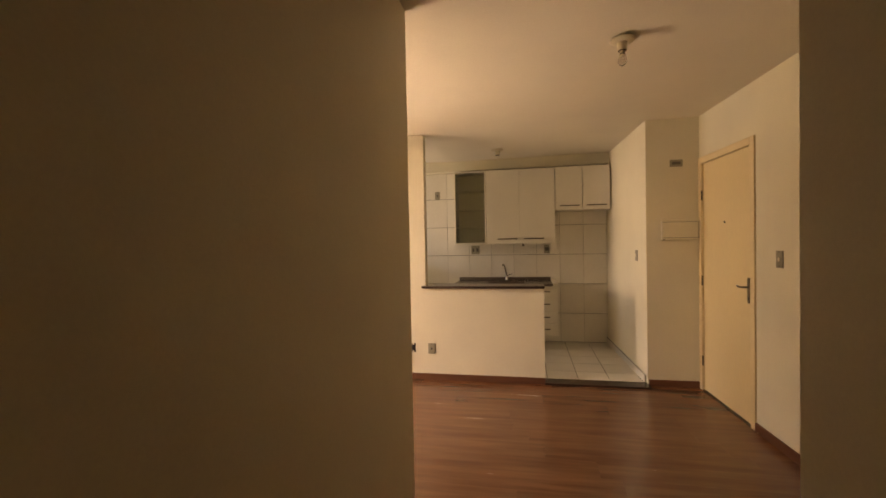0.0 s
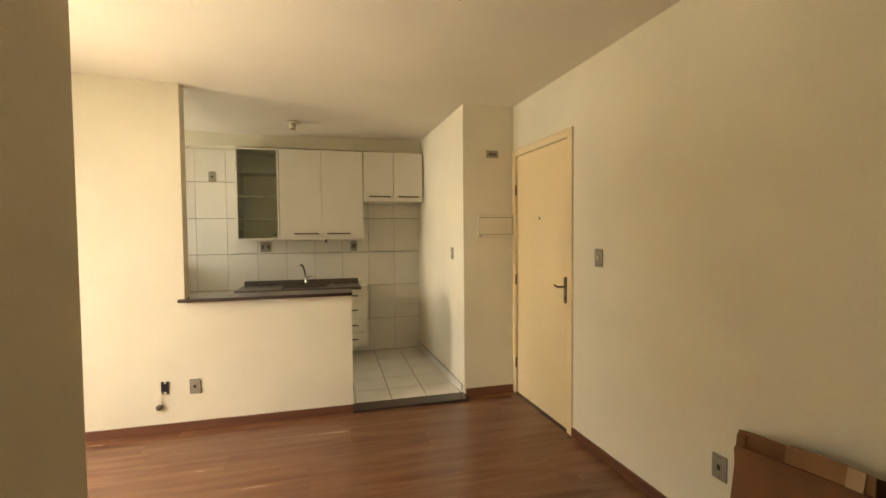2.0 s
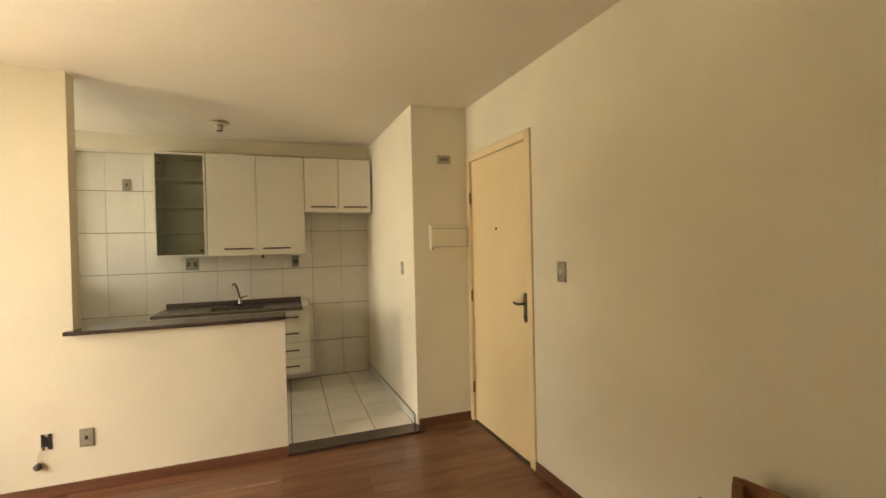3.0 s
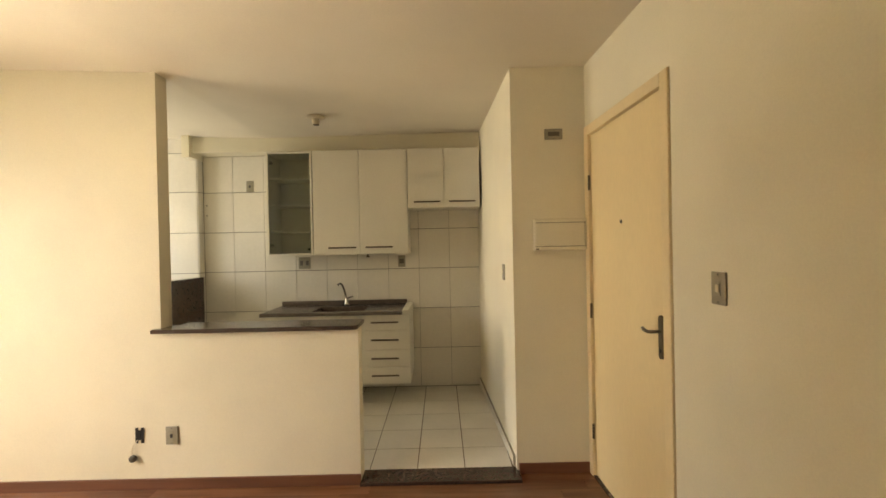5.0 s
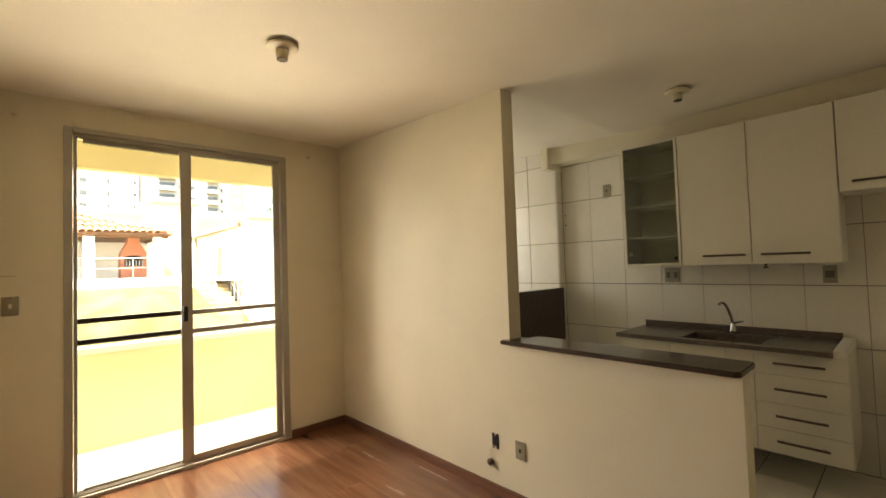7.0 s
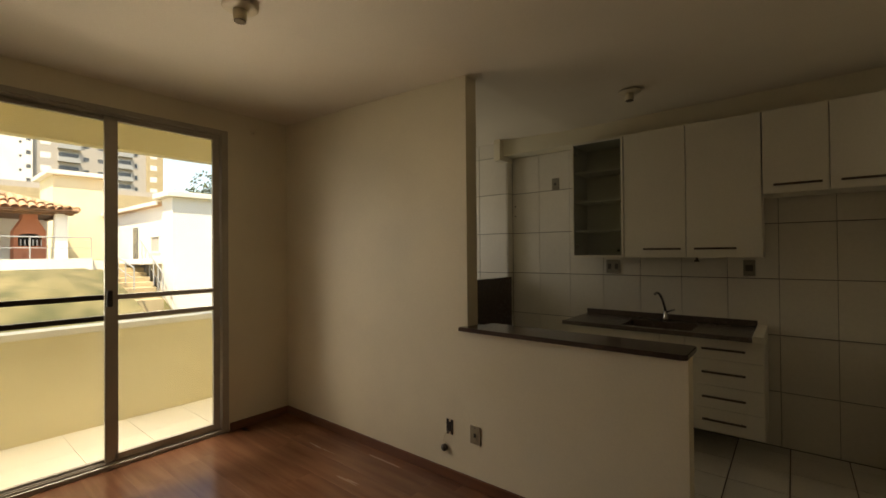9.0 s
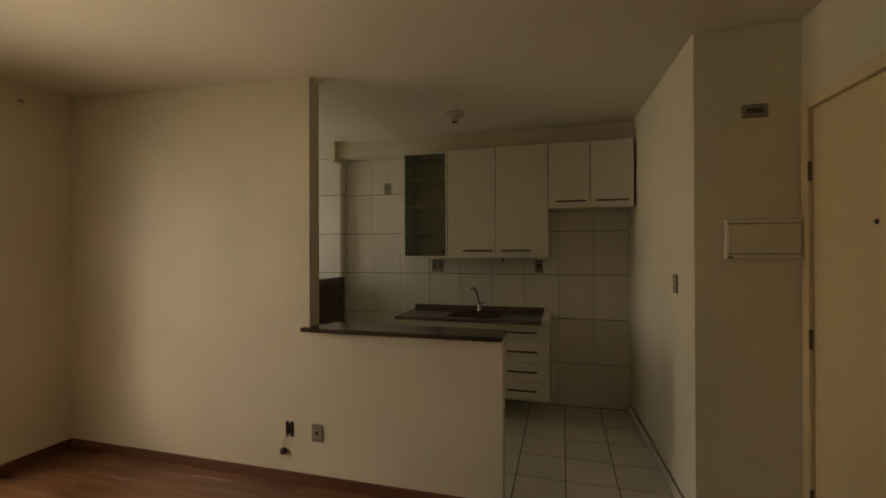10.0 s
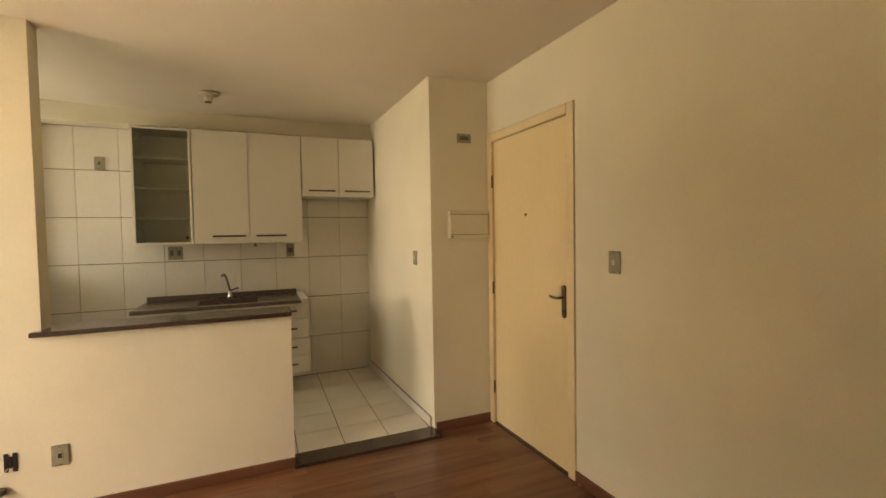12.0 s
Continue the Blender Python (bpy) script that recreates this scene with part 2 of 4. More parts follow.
# ---- structure ----
structure("wall_west", boxes(
    (OUT, WEST, SOUTH - 0.12, DOOR_Y0, -0.15, 2.65), (OUT, WEST, DOOR_Y1, 6.62, -0.15, 2.65), (OUT, WEST, DOOR_Y0, DOOR_Y1, DOOR_TOP, 2.65),
    (OUT, WEST, 6.62, 7.62, -0.15, 1.15), (OUT, WEST, 6.62, 7.62, 2.2, 2.65), (OUT, WEST, 7.62, 7.98, -0.15, 2.65)),
    PAINT, "cream painted wall around the balcony door", "wall")
structure("wall_north", boxes((WEST, JAMB, NORTH, NORTH + 0.11, -0.012, 2.60)), PAINT, "cream painted partition between living room and kitchen", "wall")
structure("half_wall", boxes((JAMB, 1.138, NORTH, NORTH + 0.11, -0.012, 0.9445)), PAINT, "cream painted half wall under the bar top", "wall")
wall_back = structure("wall_kitchen", boxes((WEST, 2.1, BACK, BACK + 0.12, -0.15, 2.60)), GROUT, "tiled kitchen wall with grey joints", "wall")
wall_pier = structure("wall_pier", boxes((WEST, -0.755, BACK - 0.10, BACK - 0.001, 0.0, 2.60)), GROUT, "tiled pier beside the service area", "wall")
structure("beam", boxes((-0.79, 2.1, 7.66, BACK - 0.001, 2.385, 2.56), (-0.81, -0.74, 7.60, BACK - 0.002, 2.335, 2.57)), PAINT, "painted ceiling beam over the kitchen cabinets", "beam")
structure("wall_pillar", prism([(2.1, 6.16), (EAST, 6.16), (EAST, BACK + 0.12), (2.026, BACK + 0.12)], "z", -0.012, TOP + 0.06), PAINT, "cream painted pillar beside the entrance door", "wall")
swung(structure("wall_east", boxes(
    (EAST, EAST + 0.14, NOOK - 0.12, 5.235, -0.15, 2.65), (EAST, EAST + 0.14, 5.235, 6.16, 2.155, 2.65), (EAST, EAST + 0.14, 6.16, 7.98, -0.15, 2.65)),
    PAINT, "cream painted wall with the entrance door", "wall"), (EAST, 5.27), SKEW, 0.011)
structure("wall_south", boxes((WEST, HALL_W - 0.12, SOUTH - 0.12, SOUTH, -0.15, 2.60)), PAINT, "cream painted living room wall", "wall")
structure("wall_hall_west", boxes((HALL_W - 0.12, HALL_W, 0.4, SOUTH, -0.15, 2.56), bevel=0.004), PAINT, "cream painted hall wall", "wall")
structure("wall_hall_east", boxes((HALL_E, HALL_E + 0.12, 0.4, NOOK, -0.15, 2.56), bevel=0.004), PAINT, "cream painted hall wall", "wall")
structure("wall_nook", boxes((HALL_E + 0.12, EAST + 0.16, NOOK - 0.12, NOOK, -0.15, 2.56)), PAINT, "cream painted wall", "wall")
structure("wall_hall_end", boxes((HALL_W, HALL_E, 0.4, 0.52, -0.15, 2.56)), PAINT, "cream painted wall closing the hall", "wall")
structure("landing_wall", boxes((EAST + 0.9, EAST + 1.0, 4.6, 6.8, -0.15, 2.65)), PAINT, "plain wall outside the entrance", "wall")
structure("ceiling", prism([(WEST - 0.01, 2.588), (-0.04, TOP), (EAST + 0.17, TOP + 0.026), (EAST + 0.17, 2.65), (WEST - 0.01, 2.65)], "y", 0.4, BACK + 0.12), CEIL, "off-white painted ceiling", "ceiling")
floor = structure("floor", boxes((WEST - 0.004, EAST + 0.13, 0.4, 6.07, -0.15, -0.012), (2.0, EAST, 6.07, 6.17, -0.15, -0.012)), UNDER, "red-brown walnut laminate floor", "floor")
floor_kitchen = structure("floor_kitchen", boxes((WEST, 2.1, 6.205, BACK, -0.15, 0.006)), FLOORGROUT, "white tiled kitchen floor", "floor")
structure("threshold", boxes((1.135, 2.112, 6.045, 6.205, -0.012, 0.020), bevel=0.003), GRANITE, "dark granite threshold at the kitchen", "threshold")

# skirting boards
SK = 0.064
for r in [(WEST, 1.138, NORTH - 0.014, NORTH, 0, SK), (2.112, 2.553, 6.146, 6.16, 0, SK),
                       (WEST, WEST + 0.014, DOOR_Y1 + 0.03, NORTH - 0.014, 0, SK),
                       (WEST, WEST + 0.014, SOUTH, DOOR_Y0 - 0.03, 0, SK), (WEST + 0.014, HALL_W, SOUTH, SOUTH + 0.014, 0, SK),
                       (HALL_W, HALL_W + 0.014, 0.52, SOUTH + 0.014, 0, SK), (HALL_E - 0.014, HALL_E, 0.52, NOOK + 0.014, 0, SK),
                       (HALL_E, EAST + 0.10, NOOK, NOOK + 0.014, 0, SK)]:
    structure("baseboard", box(*r, bevel=0.003), SKIRT, "red-brown wooden skirting board", "baseboard")
swung(structure("baseboard", box(EAST - 0.014, EAST, NOOK, 5.235, 0, SK, bevel=0.003), SKIRT, "red-brown wooden skirting board", "baseboard"), (EAST, 5.27), SKEW, 0.011)
swung(structure("kitchen_trim", boxes((2.086, 2.0995, 6.21, BACK - 0.012, 0.0855, 0.0885), (2.086, 2.0995, 6.2065, 6.2095, 0.021, 0.0885)), PLATE, "grey joint over the tile skirting", "trim"), (2.1, 6.16), SKEW)
swung(structure("kitchen_baseboard", box(2.088, 2.1, 6.21, BACK - 0.012, 0.013, 0.085, bevel=0.002), FLOORTILE, "white tile skirting in the kitchen", "baseboard"), (2.1, 6.16), SKEW)


# ---- balcony ----
BX = -3.14
balcony_floor = structure("balcony_floor", boxes((BX - 0.12, OUT, 3.4, 6.45, -0.22, -0.042)), GROUT, "beige tiled balcony floor", "floor")
structure("parapet", boxes((BX - 0.12, BX, 3.4, 6.45, -0.062, 0.775)), STUCCO, "cream stucco balcony parapet", "parapet")
structure("coping", box(BX - 0.15, BX + 0.02, 3.4, 6.45, 0.775, 0.83, bevel=0.006), CAP, "pale coping on the parapet", "coping")
structure("balcony_beam", boxes((BX - 0.12, BX, 3.4, 6.45, 2.37, 2.65)), STUCCO, "cream stucco beam over the balcony", "beam")
structure("balcony_ceiling", boxes((BX, OUT, 3.4, 6.45, 2.60, 2.72)), STUCCO, "cream balcony ceiling", "ceiling")
structure("balcony_side", boxes((BX - 0.12, OUT, 6.45, 6.57, -0.22, 0.80)), STUCCO, "low cream balcony side wall", "wall")
structure("balcony_side_south", boxes((BX - 0.12, OUT, 3.28, 3.4, -0.22, 2.72)), STUCCO, "cream balcony side wall", "wall")
structure("facade_skin", boxes((OUT - 0.02, OUT, 3.4, DOOR_Y0, -0.062, 2.60), (OUT - 0.02, OUT, DOOR_Y1, 6.45, -0.062, 2.60)),
          STUCCO, "cream stucco outer wall", "wall")


# ---- sliding balcony door ----
def sliding_door():
    d = thing("sliding_door", (WEST, DOOR_Y0, 0), "pale aluminium sliding balcony door with two glazed leaves", "sliding door")
    x0, x1 = WEST - 0.10, WEST + 0.012
    fr = part("frame", boxes((x0, x1, DOOR_Y0 - 0.02, DOOR_Y0 + 0.025, 0, DOOR_TOP), (x0, x1, DOOR_Y1 - 0.03, DOOR_Y1 + 0.02, 0, DOOR_TOP),
                             (x0, x1, DOOR_Y0 + 0.025, DOOR_Y1 - 0.03, DOOR_TOP - 0.035, DOOR_TOP),
                             (x0, x1, DOOR_Y0 + 0.025, DOOR_Y1 - 0.03, -0.01, 0.028), bevel=0.003), ALU, d)
    for k in range(3):
        part("track", boxes((x0 + 0.02 + k * 0.032, x0 + 0.028 + k * 0.032, DOOR_Y0 + 0.025, DOOR_Y1 - 0.03, 0.028, 0.04),
                            (x0 + 0.02 + k * 0.032, x0 + 0.028 + k * 0.032, DOOR_Y0 + 0.025, DOOR_Y1 - 0.03, DOOR_TOP - 0.052, DOOR_TOP - 0.035)), ALU, fr)
    mid = 4.775
    # left leaf's bars get a darker aluminium: their shade is put into the colour
    for y0, y1, x, mat, word in ((DOOR_Y0 + 0.03, mid + 0.03, WEST - 0.07, ALUSHADED, "cross bar coloured as if in shade"), (mid - 0.03, DOOR_Y1 - 0.035, WEST - 0.032, ALU, "pale cross bar")):
        leaf = part("leaf", boxes((x - 0.014, x + 0.014, y0, y0 + (0.075 if y0 > 4.5 else 0.02), 0.042, DOOR_TOP - 0.054),
                                  (x - 0.014, x + 0.014, y1 - 0.05, y1, 0.042, DOOR_TOP - 0.054),
                                  (x - 0.014, x + 0.014, y0 + 0.05, y1 - 0.05, 0.042, 0.085 if y0 > 4.5 else 0.055),
                                  (x - 0.014, x + 0.014, y0 + 0.05, y1 - 0.05, DOOR_TOP - 0.082, DOOR_TOP - 0.054), bevel=0.003), ALU, d)
        for z in (1.125, 0.985):
            part("cross_bar", box(x - 0.016, x + 0.016, y0 + 0.02, y1 - 0.05, z, z + 0.034, bevel=0.003), mat, leaf, word)
        pane = part("pane", box(x - 0.003, x + 0.003, y0 + 0.02, y1 - 0.05, 0.055, DOOR_TOP - 0.07), GLASS, leaf)
        pane.visible_shadow = False
    latch = part("latch", box(WEST - 0.018, WEST + 0.012, mid - 0.022, mid + 0.008, 1.08, 1.19, bevel=0.006), BLACK, d, "black plastic latch")


sliding_door()


# ---- service window beyond the kitchen ----
w = tagged(new("window_service"), "pale aluminium window of the service area", "window", kind="structure")
w.location = (WEST, 6.62, 1.15)
part("window_frame", boxes((OUT, WEST, 6.62, 6.66, 1.15, 2.2), (OUT, WEST, 7.58, 7.62, 1.15, 2.2), (OUT, WEST, 6.66, 7.58, 1.15, 1.19),
                           (OUT, WEST, 6.66, 7.58, 2.16, 2.2), (OUT + 0.04, OUT + 0.08, 7.1, 7.14, 1.19, 2.16)), ALU, w)
for a, b in ((6.66, 7.1), (7.14, 7.58)):
    part("pane", box(OUT + 0.055, OUT + 0.061, a, b, 1.19, 2.16), GLASS, w).visible_shadow = False


# ---- entrance door ----
def entrance_door():
    d = thing("entrance_door", (EAST, 5.235, 0), "closed ivory painted entrance door with steel lever handle", "door")
    part("door_frame", boxes((EAST - 0.012, EAST + 0.10, 5.237, 5.295, 0, 2.15), (EAST - 0.012, EAST + 0.10, 6.10, 6.157, 0, 2.15),
                             (EAST - 0.012, EAST + 0.10, 5.295, 6.10, 2.092, 2.15), bevel=0.004), FRAMEWOOD, d)
    leaf = part("leaf", box(EAST + 0.008, EAST + 0.043, 5.299, 6.096, 0.012, 2.088, bevel=0.002), DOORWOOD, d)
    part("door_stop", boxes((EAST + 0.045, EAST + 0.06, 5.295, 5.315, 0, 2.09), (EAST + 0.045, EAST + 0.06, 6.08, 6.10, 0, 2.09)), FRAMEWOOD, d)
    part("peephole", lathe([(0.010, 0.0), (0.010, -0.004), (0.006, -0.006)], (EAST + 0.008, 5.706, 1.541), "x", 14), BLACK, leaf, "black peephole")
    bm = prism([(5.337 + 0.016 * math.cos(k * math.pi / 6), 1.095 + 0.016 * math.sin(k * math.pi / 6)) for k in range(7)]
               + [(5.337 + 0.016 * math.cos(k * math.pi / 6), 0.935 + 0.016 * math.sin(k * math.pi / 6)) for k in range(6, 13)], "x", EAST - 0.001, EAST + 0.008)
    part("handle_plate", bm, OLDSTEEL, leaf, "worn dark steel handle plate")
    bm = tube([(EAST + 0.0, 5.338, 1.04), (EAST - 0.045, 5.338, 1.04), (EAST - 0.053, 5.35, 1.04), (EAST - 0.053, 5.378, 1.043), (EAST - 0.047, 5.402, 1.046)], 0.0075, 12)
    part("handle", bm, OLDSTEEL, leaf, "worn dark steel lever", True)
    part("keyhole", lathe([(0.008, 0), (0.008, -0.003)], (EAST - 0.001, 5.337, 0.955), "x", 12), BLACK, leaf)
    for z in (0.28, 1.02, 1.80):
        part("hinge", tube([(EAST - 0.006, 6.098, z - 0.045), (EAST - 0.006, 6.098, z + 0.045)], 0.007), BRONZE, d, "dark metal hinge")
    part("sill", box(EAST - 0.01, EAST + 0.10, 5.295, 6.10, -0.012, 0.008), GRANITE, d, "dark stone door sill")
    swung(d, (EAST, 5.27), SKEW, 0.011)


entrance_door()


# ---- bar top ----
bar = thing("bar_top", (0.5, 6.15, 0.938), "polished dark brown granite bar top", "countertop")
outline = [(-0.085, 6.028), (-0.026, 6.028), (1.125, 6.028), (1.143, 6.046), (1.143, 6.262), (1.125, 6.28), (0.0, 6.28), (0.0, 6.19), (JAMB + 0.002, 6.188), (JAMB + 0.002, 6.073), (-0.085, 6.073)]
bm = prism(outline, "z", 0.945, 0.970)
bmesh.ops.bevel(bm, geom=[e for e in bm.edges if abs(e.verts[0].co.z - e.verts[1].co.z) < 1e-4], offset=0.003, segments=2, affect="EDGES")
part("slab", bm, GRANITE, bar)
part("front_lip", box(-0.083, 1.124, 6.021, 6.0278, 0.947, 0.968, bevel=0.003), GRANITE, bar)


# ---- kitchen units ----
CF = 7.517          # front of the wall units


def bar_handle(parent, x0, x1, y, z):
    h = part("handle", box(x0, x1, y - 0.030, y - 0.022, z - 0.0072, z + 0.0072, bevel=0.003), BRONZE, parent, "dark bronze bar handle")
    for x in (x0 + 0.025, x1 - 0.025):
        part("stem", tube([(x, y - 0.024, z), (x, y + 0.002, z)], 0.004, 8), BRONZE, parent)


def carcass(x0, x1, y0, y1, z0, z1, t=0.016):
    return boxes((x0, x0 + t, y0, y1, z0, z1), (x1 - t, x1, y0, y1, z0, z1), (x0 + t, x1 - t, y0, y1, z0, z0 + t),
                 (x0 + t, x1 - t, y0, y1, z1 - t, z1), (x0 + t, x1 - t, y1 - 0.006, y1, z0 + t, z1 - t))


g = thing("glass_cabinet", (0.23, BACK, 1.37), "white wall cabinet with smoked glass door and shelves", "cabinet", "kitchen wall units")
part("body", carcass(0.022, 0.452, CF + 0.02, BACK - 0.012, 1.372, 2.350), CABINET, g)
for z in (1.60, 1.85, 2.10):
    part("shelf", box(0.038, 0.436, CF + 0.045, BACK - 0.02, z - 0.008, z + 0.008, bevel=0.001), CABINET, g)
gd = part("door", boxes((0.024, 0.042, CF, CF + 0.018, 1.374, 2.348), (0.432, 0.450, CF, CF + 0.018, 1.374, 2.348),
                        (0.042, 0.432, CF, CF + 0.018, 1.374, 1.392), (0.042, 0.432, CF, CF + 0.018, 2.330, 2.348), bevel=0.002), CABINET, g, "white door frame")
part("pane", box(0.042, 0.432, CF + 0.007, CF + 0.011, 1.392, 2.330), SMOKED, gd, "smoked glass pane").visible_shadow = False
for z in (1.47, 2.25):
    part("hinge", lathe([(0.016, 0), (0.016, 0.012)], (0.060, CF + 0.022, z), "y", 14), STEEL, gd)
part("hinge_cap", lathe([(0.012, 0), (0.012, 0.01)], (0.403, CF + 0.022, 1.43), "y", 12), BLACK, gd)

t = thing("wall_cabinet", (0.9, BACK, 1.37), "white two-door wall cabinet with bronze bar handles", "cabinet", "kitchen wall units")
part("body", carcass(0.455, 1.342, CF + 0.02, BACK - 0.012, 1.372, 2.350), CABINET, t)
for x0, x1, h0, h1 in ((0.458, 0.889, 0.60, 0.86), (0.894, 1.340, 0.945, 1.20)):
    dd = part("door", box(x0, x1, CF, CF + 0.018, 1.374, 2.35, bevel=0.0015), CABINET, t)
    bar_handle(dd, h0, h1, CF, 1.437)

s = thing("short_cabinet", (1.69, BACK, 1.80), "short white two-door wall cabinet with bronze handles", "cabinet", "kitchen wall units")
part("body", carcass(1.346, 2.022, CF + 0.02, BACK - 0.012, 1.797, 2.352), CABINET, s)
for x0, x1, h0, h1 in ((1.348, 1.682, 1.405, 1.650), (1.687, 2.020, 1.735, 1.980)):
    dd = part("door", box(x0, x1, CF, CF + 0.018, 1.799, 2.352, bevel=0.0015), CABINET, s)
    bar_handle(dd, h0, h1, CF, 1.850)

BF = 7.32
b = thing("base_cabinet", (0.7, BACK, 0.21), "white wall-hung sink cabinet with four drawers", "cabinet")
part("body", boxes((0.06, 0.076, BF + 0.02, BACK - 0.012, 0.209, 0.832), (1.336, 1.352, BF + 0.02, BACK - 0.012, 0.209, 0.832),
                   (0.076, 1.336, BF + 0.02, BACK - 0.012, 0.209, 0.225), (0.076, 1.336, BACK - 0.018, BACK - 0.012, 0.225, 0.832)), CABINET, b)
part("divider", box(0.905, 0.921, BF + 0.02, BACK - 0.03, 0.225, 0.816), CABINET, b)
for x0, x1 in ((0.062, 0.405), (0.409, 0.745)):
    part("door", box(x0, x1, BF, BF + 0.018, 0.211, 0.828, bevel=0.0015), CABINET, b)
part("filler", box(0.749, 0.905, BF, BF + 0.018, 0.211, 0.828, bevel=0.0015), CABINET, b)
for z0, z1 in ((0.211, 0.361), (0.364, 0.514), (0.517, 0.690), (0.693, 0.828)):
    dr = part("drawer", box(0.909, 1.350, BF, BF + 0.018, z0, z1, bevel=0.0015), CABINET, b)
    bar_handle(dr, 1.01, 1.255, BF, (z0 + z1) / 2 + 0.005)


def sink_top():
    k = thing("sink_counter", (0.65, BACK, 0.834), "grey-brown granite sink counter with upstand", "countertop")
    bx0, bx1, by0, by1 = 0.47, 0.94, 7.36, 7.68
    part("slab", boxes((0.03, bx0, 7.285, BACK - 0.011, 0.834, 0.862), (bx1, 1.292, 7.285, BACK - 0.011, 0.834, 0.862),
                       (bx0, bx1, 7.285, by0, 0.834, 0.862), (bx0, bx1, by1, BACK - 0.011, 0.834, 0.862)), SINKSTONE, k)
    part("front_edge", box(0.03, 1.292, 7.275, 7.2845, 0.836, 0.866, bevel=0.003), SINKSTONE, k)
    part("upstand", box(0.03, 1.292, BACK - 0.03, BACK - 0.0112, 0.8625, 0.905, bevel=0.003), SINKSTONE, k)
    part("end_block", box(1.2925, 1.352, 7.285, BACK - 0.012, 0.834, 0.875, bevel=0.002), CABINET, k, "white end strip beside the stone")
    # bowl wears the dark stone colour to imitate the shade inside it
    part("bowl", boxes((bx0, bx0 + 0.004, by0, by1, 0.70, 0.858), (bx1 - 0.004, bx1, by0, by1, 0.70, 0.858), (bx0, bx1, by0, by0 + 0.004, 0.70, 0.858),
                       (bx0, bx1, by1 - 0.004, by1, 0.70, 0.858), (bx0, bx1, by0, by1, 0.696, 0.70)), SINKSTONE, k)
    part("drain", lathe([(0.03, 0), (0.03, 0.006), (0.02, 0.003)], (0.705, 7.52, 0.70), "z", 18), CHROME, k)


sink_top()
f = thing("tap", (0.70, 7.75, 0.862), "slim chrome swan-neck kitchen tap", "tap")
part("base", lathe([(0.026, 0), (0.026, 0.02), (0.018, 0.035), (0.016, 0.075), (0.012, 0.08)], (0.70, 7.75, 0.862)), CHROME, f, smooth=True)
part("spout", tube([(0.70, 7.75, 0.93)] + [(0.70 - 0.05 * (i / 8), 7.75 - 0.12 * (i / 8) ** 1.6, 0.93 + 0.16 * math.sin(i / 8 * 1.9)) for i in range(1, 9)]
                   , 0.010, 12), CHROME, f, smooth=True)
part("lever", tube([(0.71, 7.74, 0.935), (0.755, 7.71, 0.955), (0.775, 7.70, 0.958)], 0.007), CHROME, f, smooth=True)

# small outlet valve under the wall cabinet
v = thing("gas_valve", (0.93, 7.70, 1.34), "small dark valve under the wall cabinet", "valve")
part("body", lathe([(0.009, 1.372), (0.009, 1.352), (0.017, 1.350), (0.017, 1.338)], (0.93, 7.70, 0), "z", 14), BRONZE, v)

# dark stone divider of the service area
q = thing("stone_divider", (-0.78, 7.4, 0), "dark stone divider beside the service area", "divider")
part("slab", box(-0.785, -0.705, 7.02, BACK - 0.112, 0.013, 1.175, bevel=0.004), GRANITE, q)


# ---- plates, sockets and switches ----
def plate(name, label, at, facing, w, h, kind, mat=PLATE):
    """A wall plate; facing is the way it looks: s (to -y), w (to -x), e (to +x)."""
    p = thing(name, at, label, name.replace("_", " "))

    def put(nm, u0, u1, d0, d1, v0, v1, m, bev=0.0, parent=None):
        bm = box(u0, u1, -d1, -d0, v0, v1, bevel=bev)
        turn = {"s": 0, "w": -90, "e": 90}[facing]
        bmesh.ops.rotate(bm, verts=bm.verts, cent=(0, 0, 0), matrix=Matrix.Rotation(radians(turn), 3, "Z"))
        bmesh.ops.translate(bm, verts=bm.verts, vec=Vector(at))
        return part(nm, bm, m, parent or p)

    put("cover", -w / 2, w / 2, 0, 0.008, -h / 2, h / 2, mat, 0.003)
    for zz in (h * 0.42, -h * 0.42):
        put("screw", -0.003, 0.003, 0.008, 0.0095, zz - 0.003, zz + 0.003, PLATEDARK)
    if kind == "switch":
        put("insert", -0.013, 0.013, 0.008, 0.010, -0.024, 0.024, mat, 0.001)
        put("rocker", -0.008, 0.008, 0.010, 0.014, -0.013, 0.013, IVORY, 0.002)
    elif kind == "socket":
        put("insert", -0.014, 0.014, 0.008, 0.0105, -0.026, 0.026, mat, 0.001)
        put("slot", -0.008, 0.008, 0.0095, 0.0118, -0.012, 0.012, BLACK, 0.001)
    elif kind == "double":
        for c in (-w / 4, w / 4):
            put("insert", c - 0.014, c + 0.014, 0.008, 0.0105, -0.024, 0.024, PLATEDARK, 0.001)
    elif kind == "dark":
        put("insert", -w * 0.32, w * 0.32, 0.008, 0.010, -h * 0.2, h * 0.2, PLATEDARK, 0.001)
    return p


plate("wall_socket", "grey socket plate low on the half wall", (0.001, NORTH, 0.322), "s", 0.073, 0.108, "socket")
swung(plate("light_switch", "grey light switch beside the entrance door", (EAST, 4.952, 1.266), "w", 0.073, 0.114, "switch"), (EAST, 5.27), SKEW, 0.011)
swung(plate("wall_socket", "grey socket plate low on the entrance wall", (EAST, 4.098, 0.376), "w", 0.073, 0.112, "socket"), (EAST, 5.27), SKEW, 0.011)
swung(plate("light_switch", "slim grey switch on the white kitchen side wall", (2.1, 6.474, 1.243), "w", 0.073, 0.11, "switch"), (2.1, 6.16), SKEW)
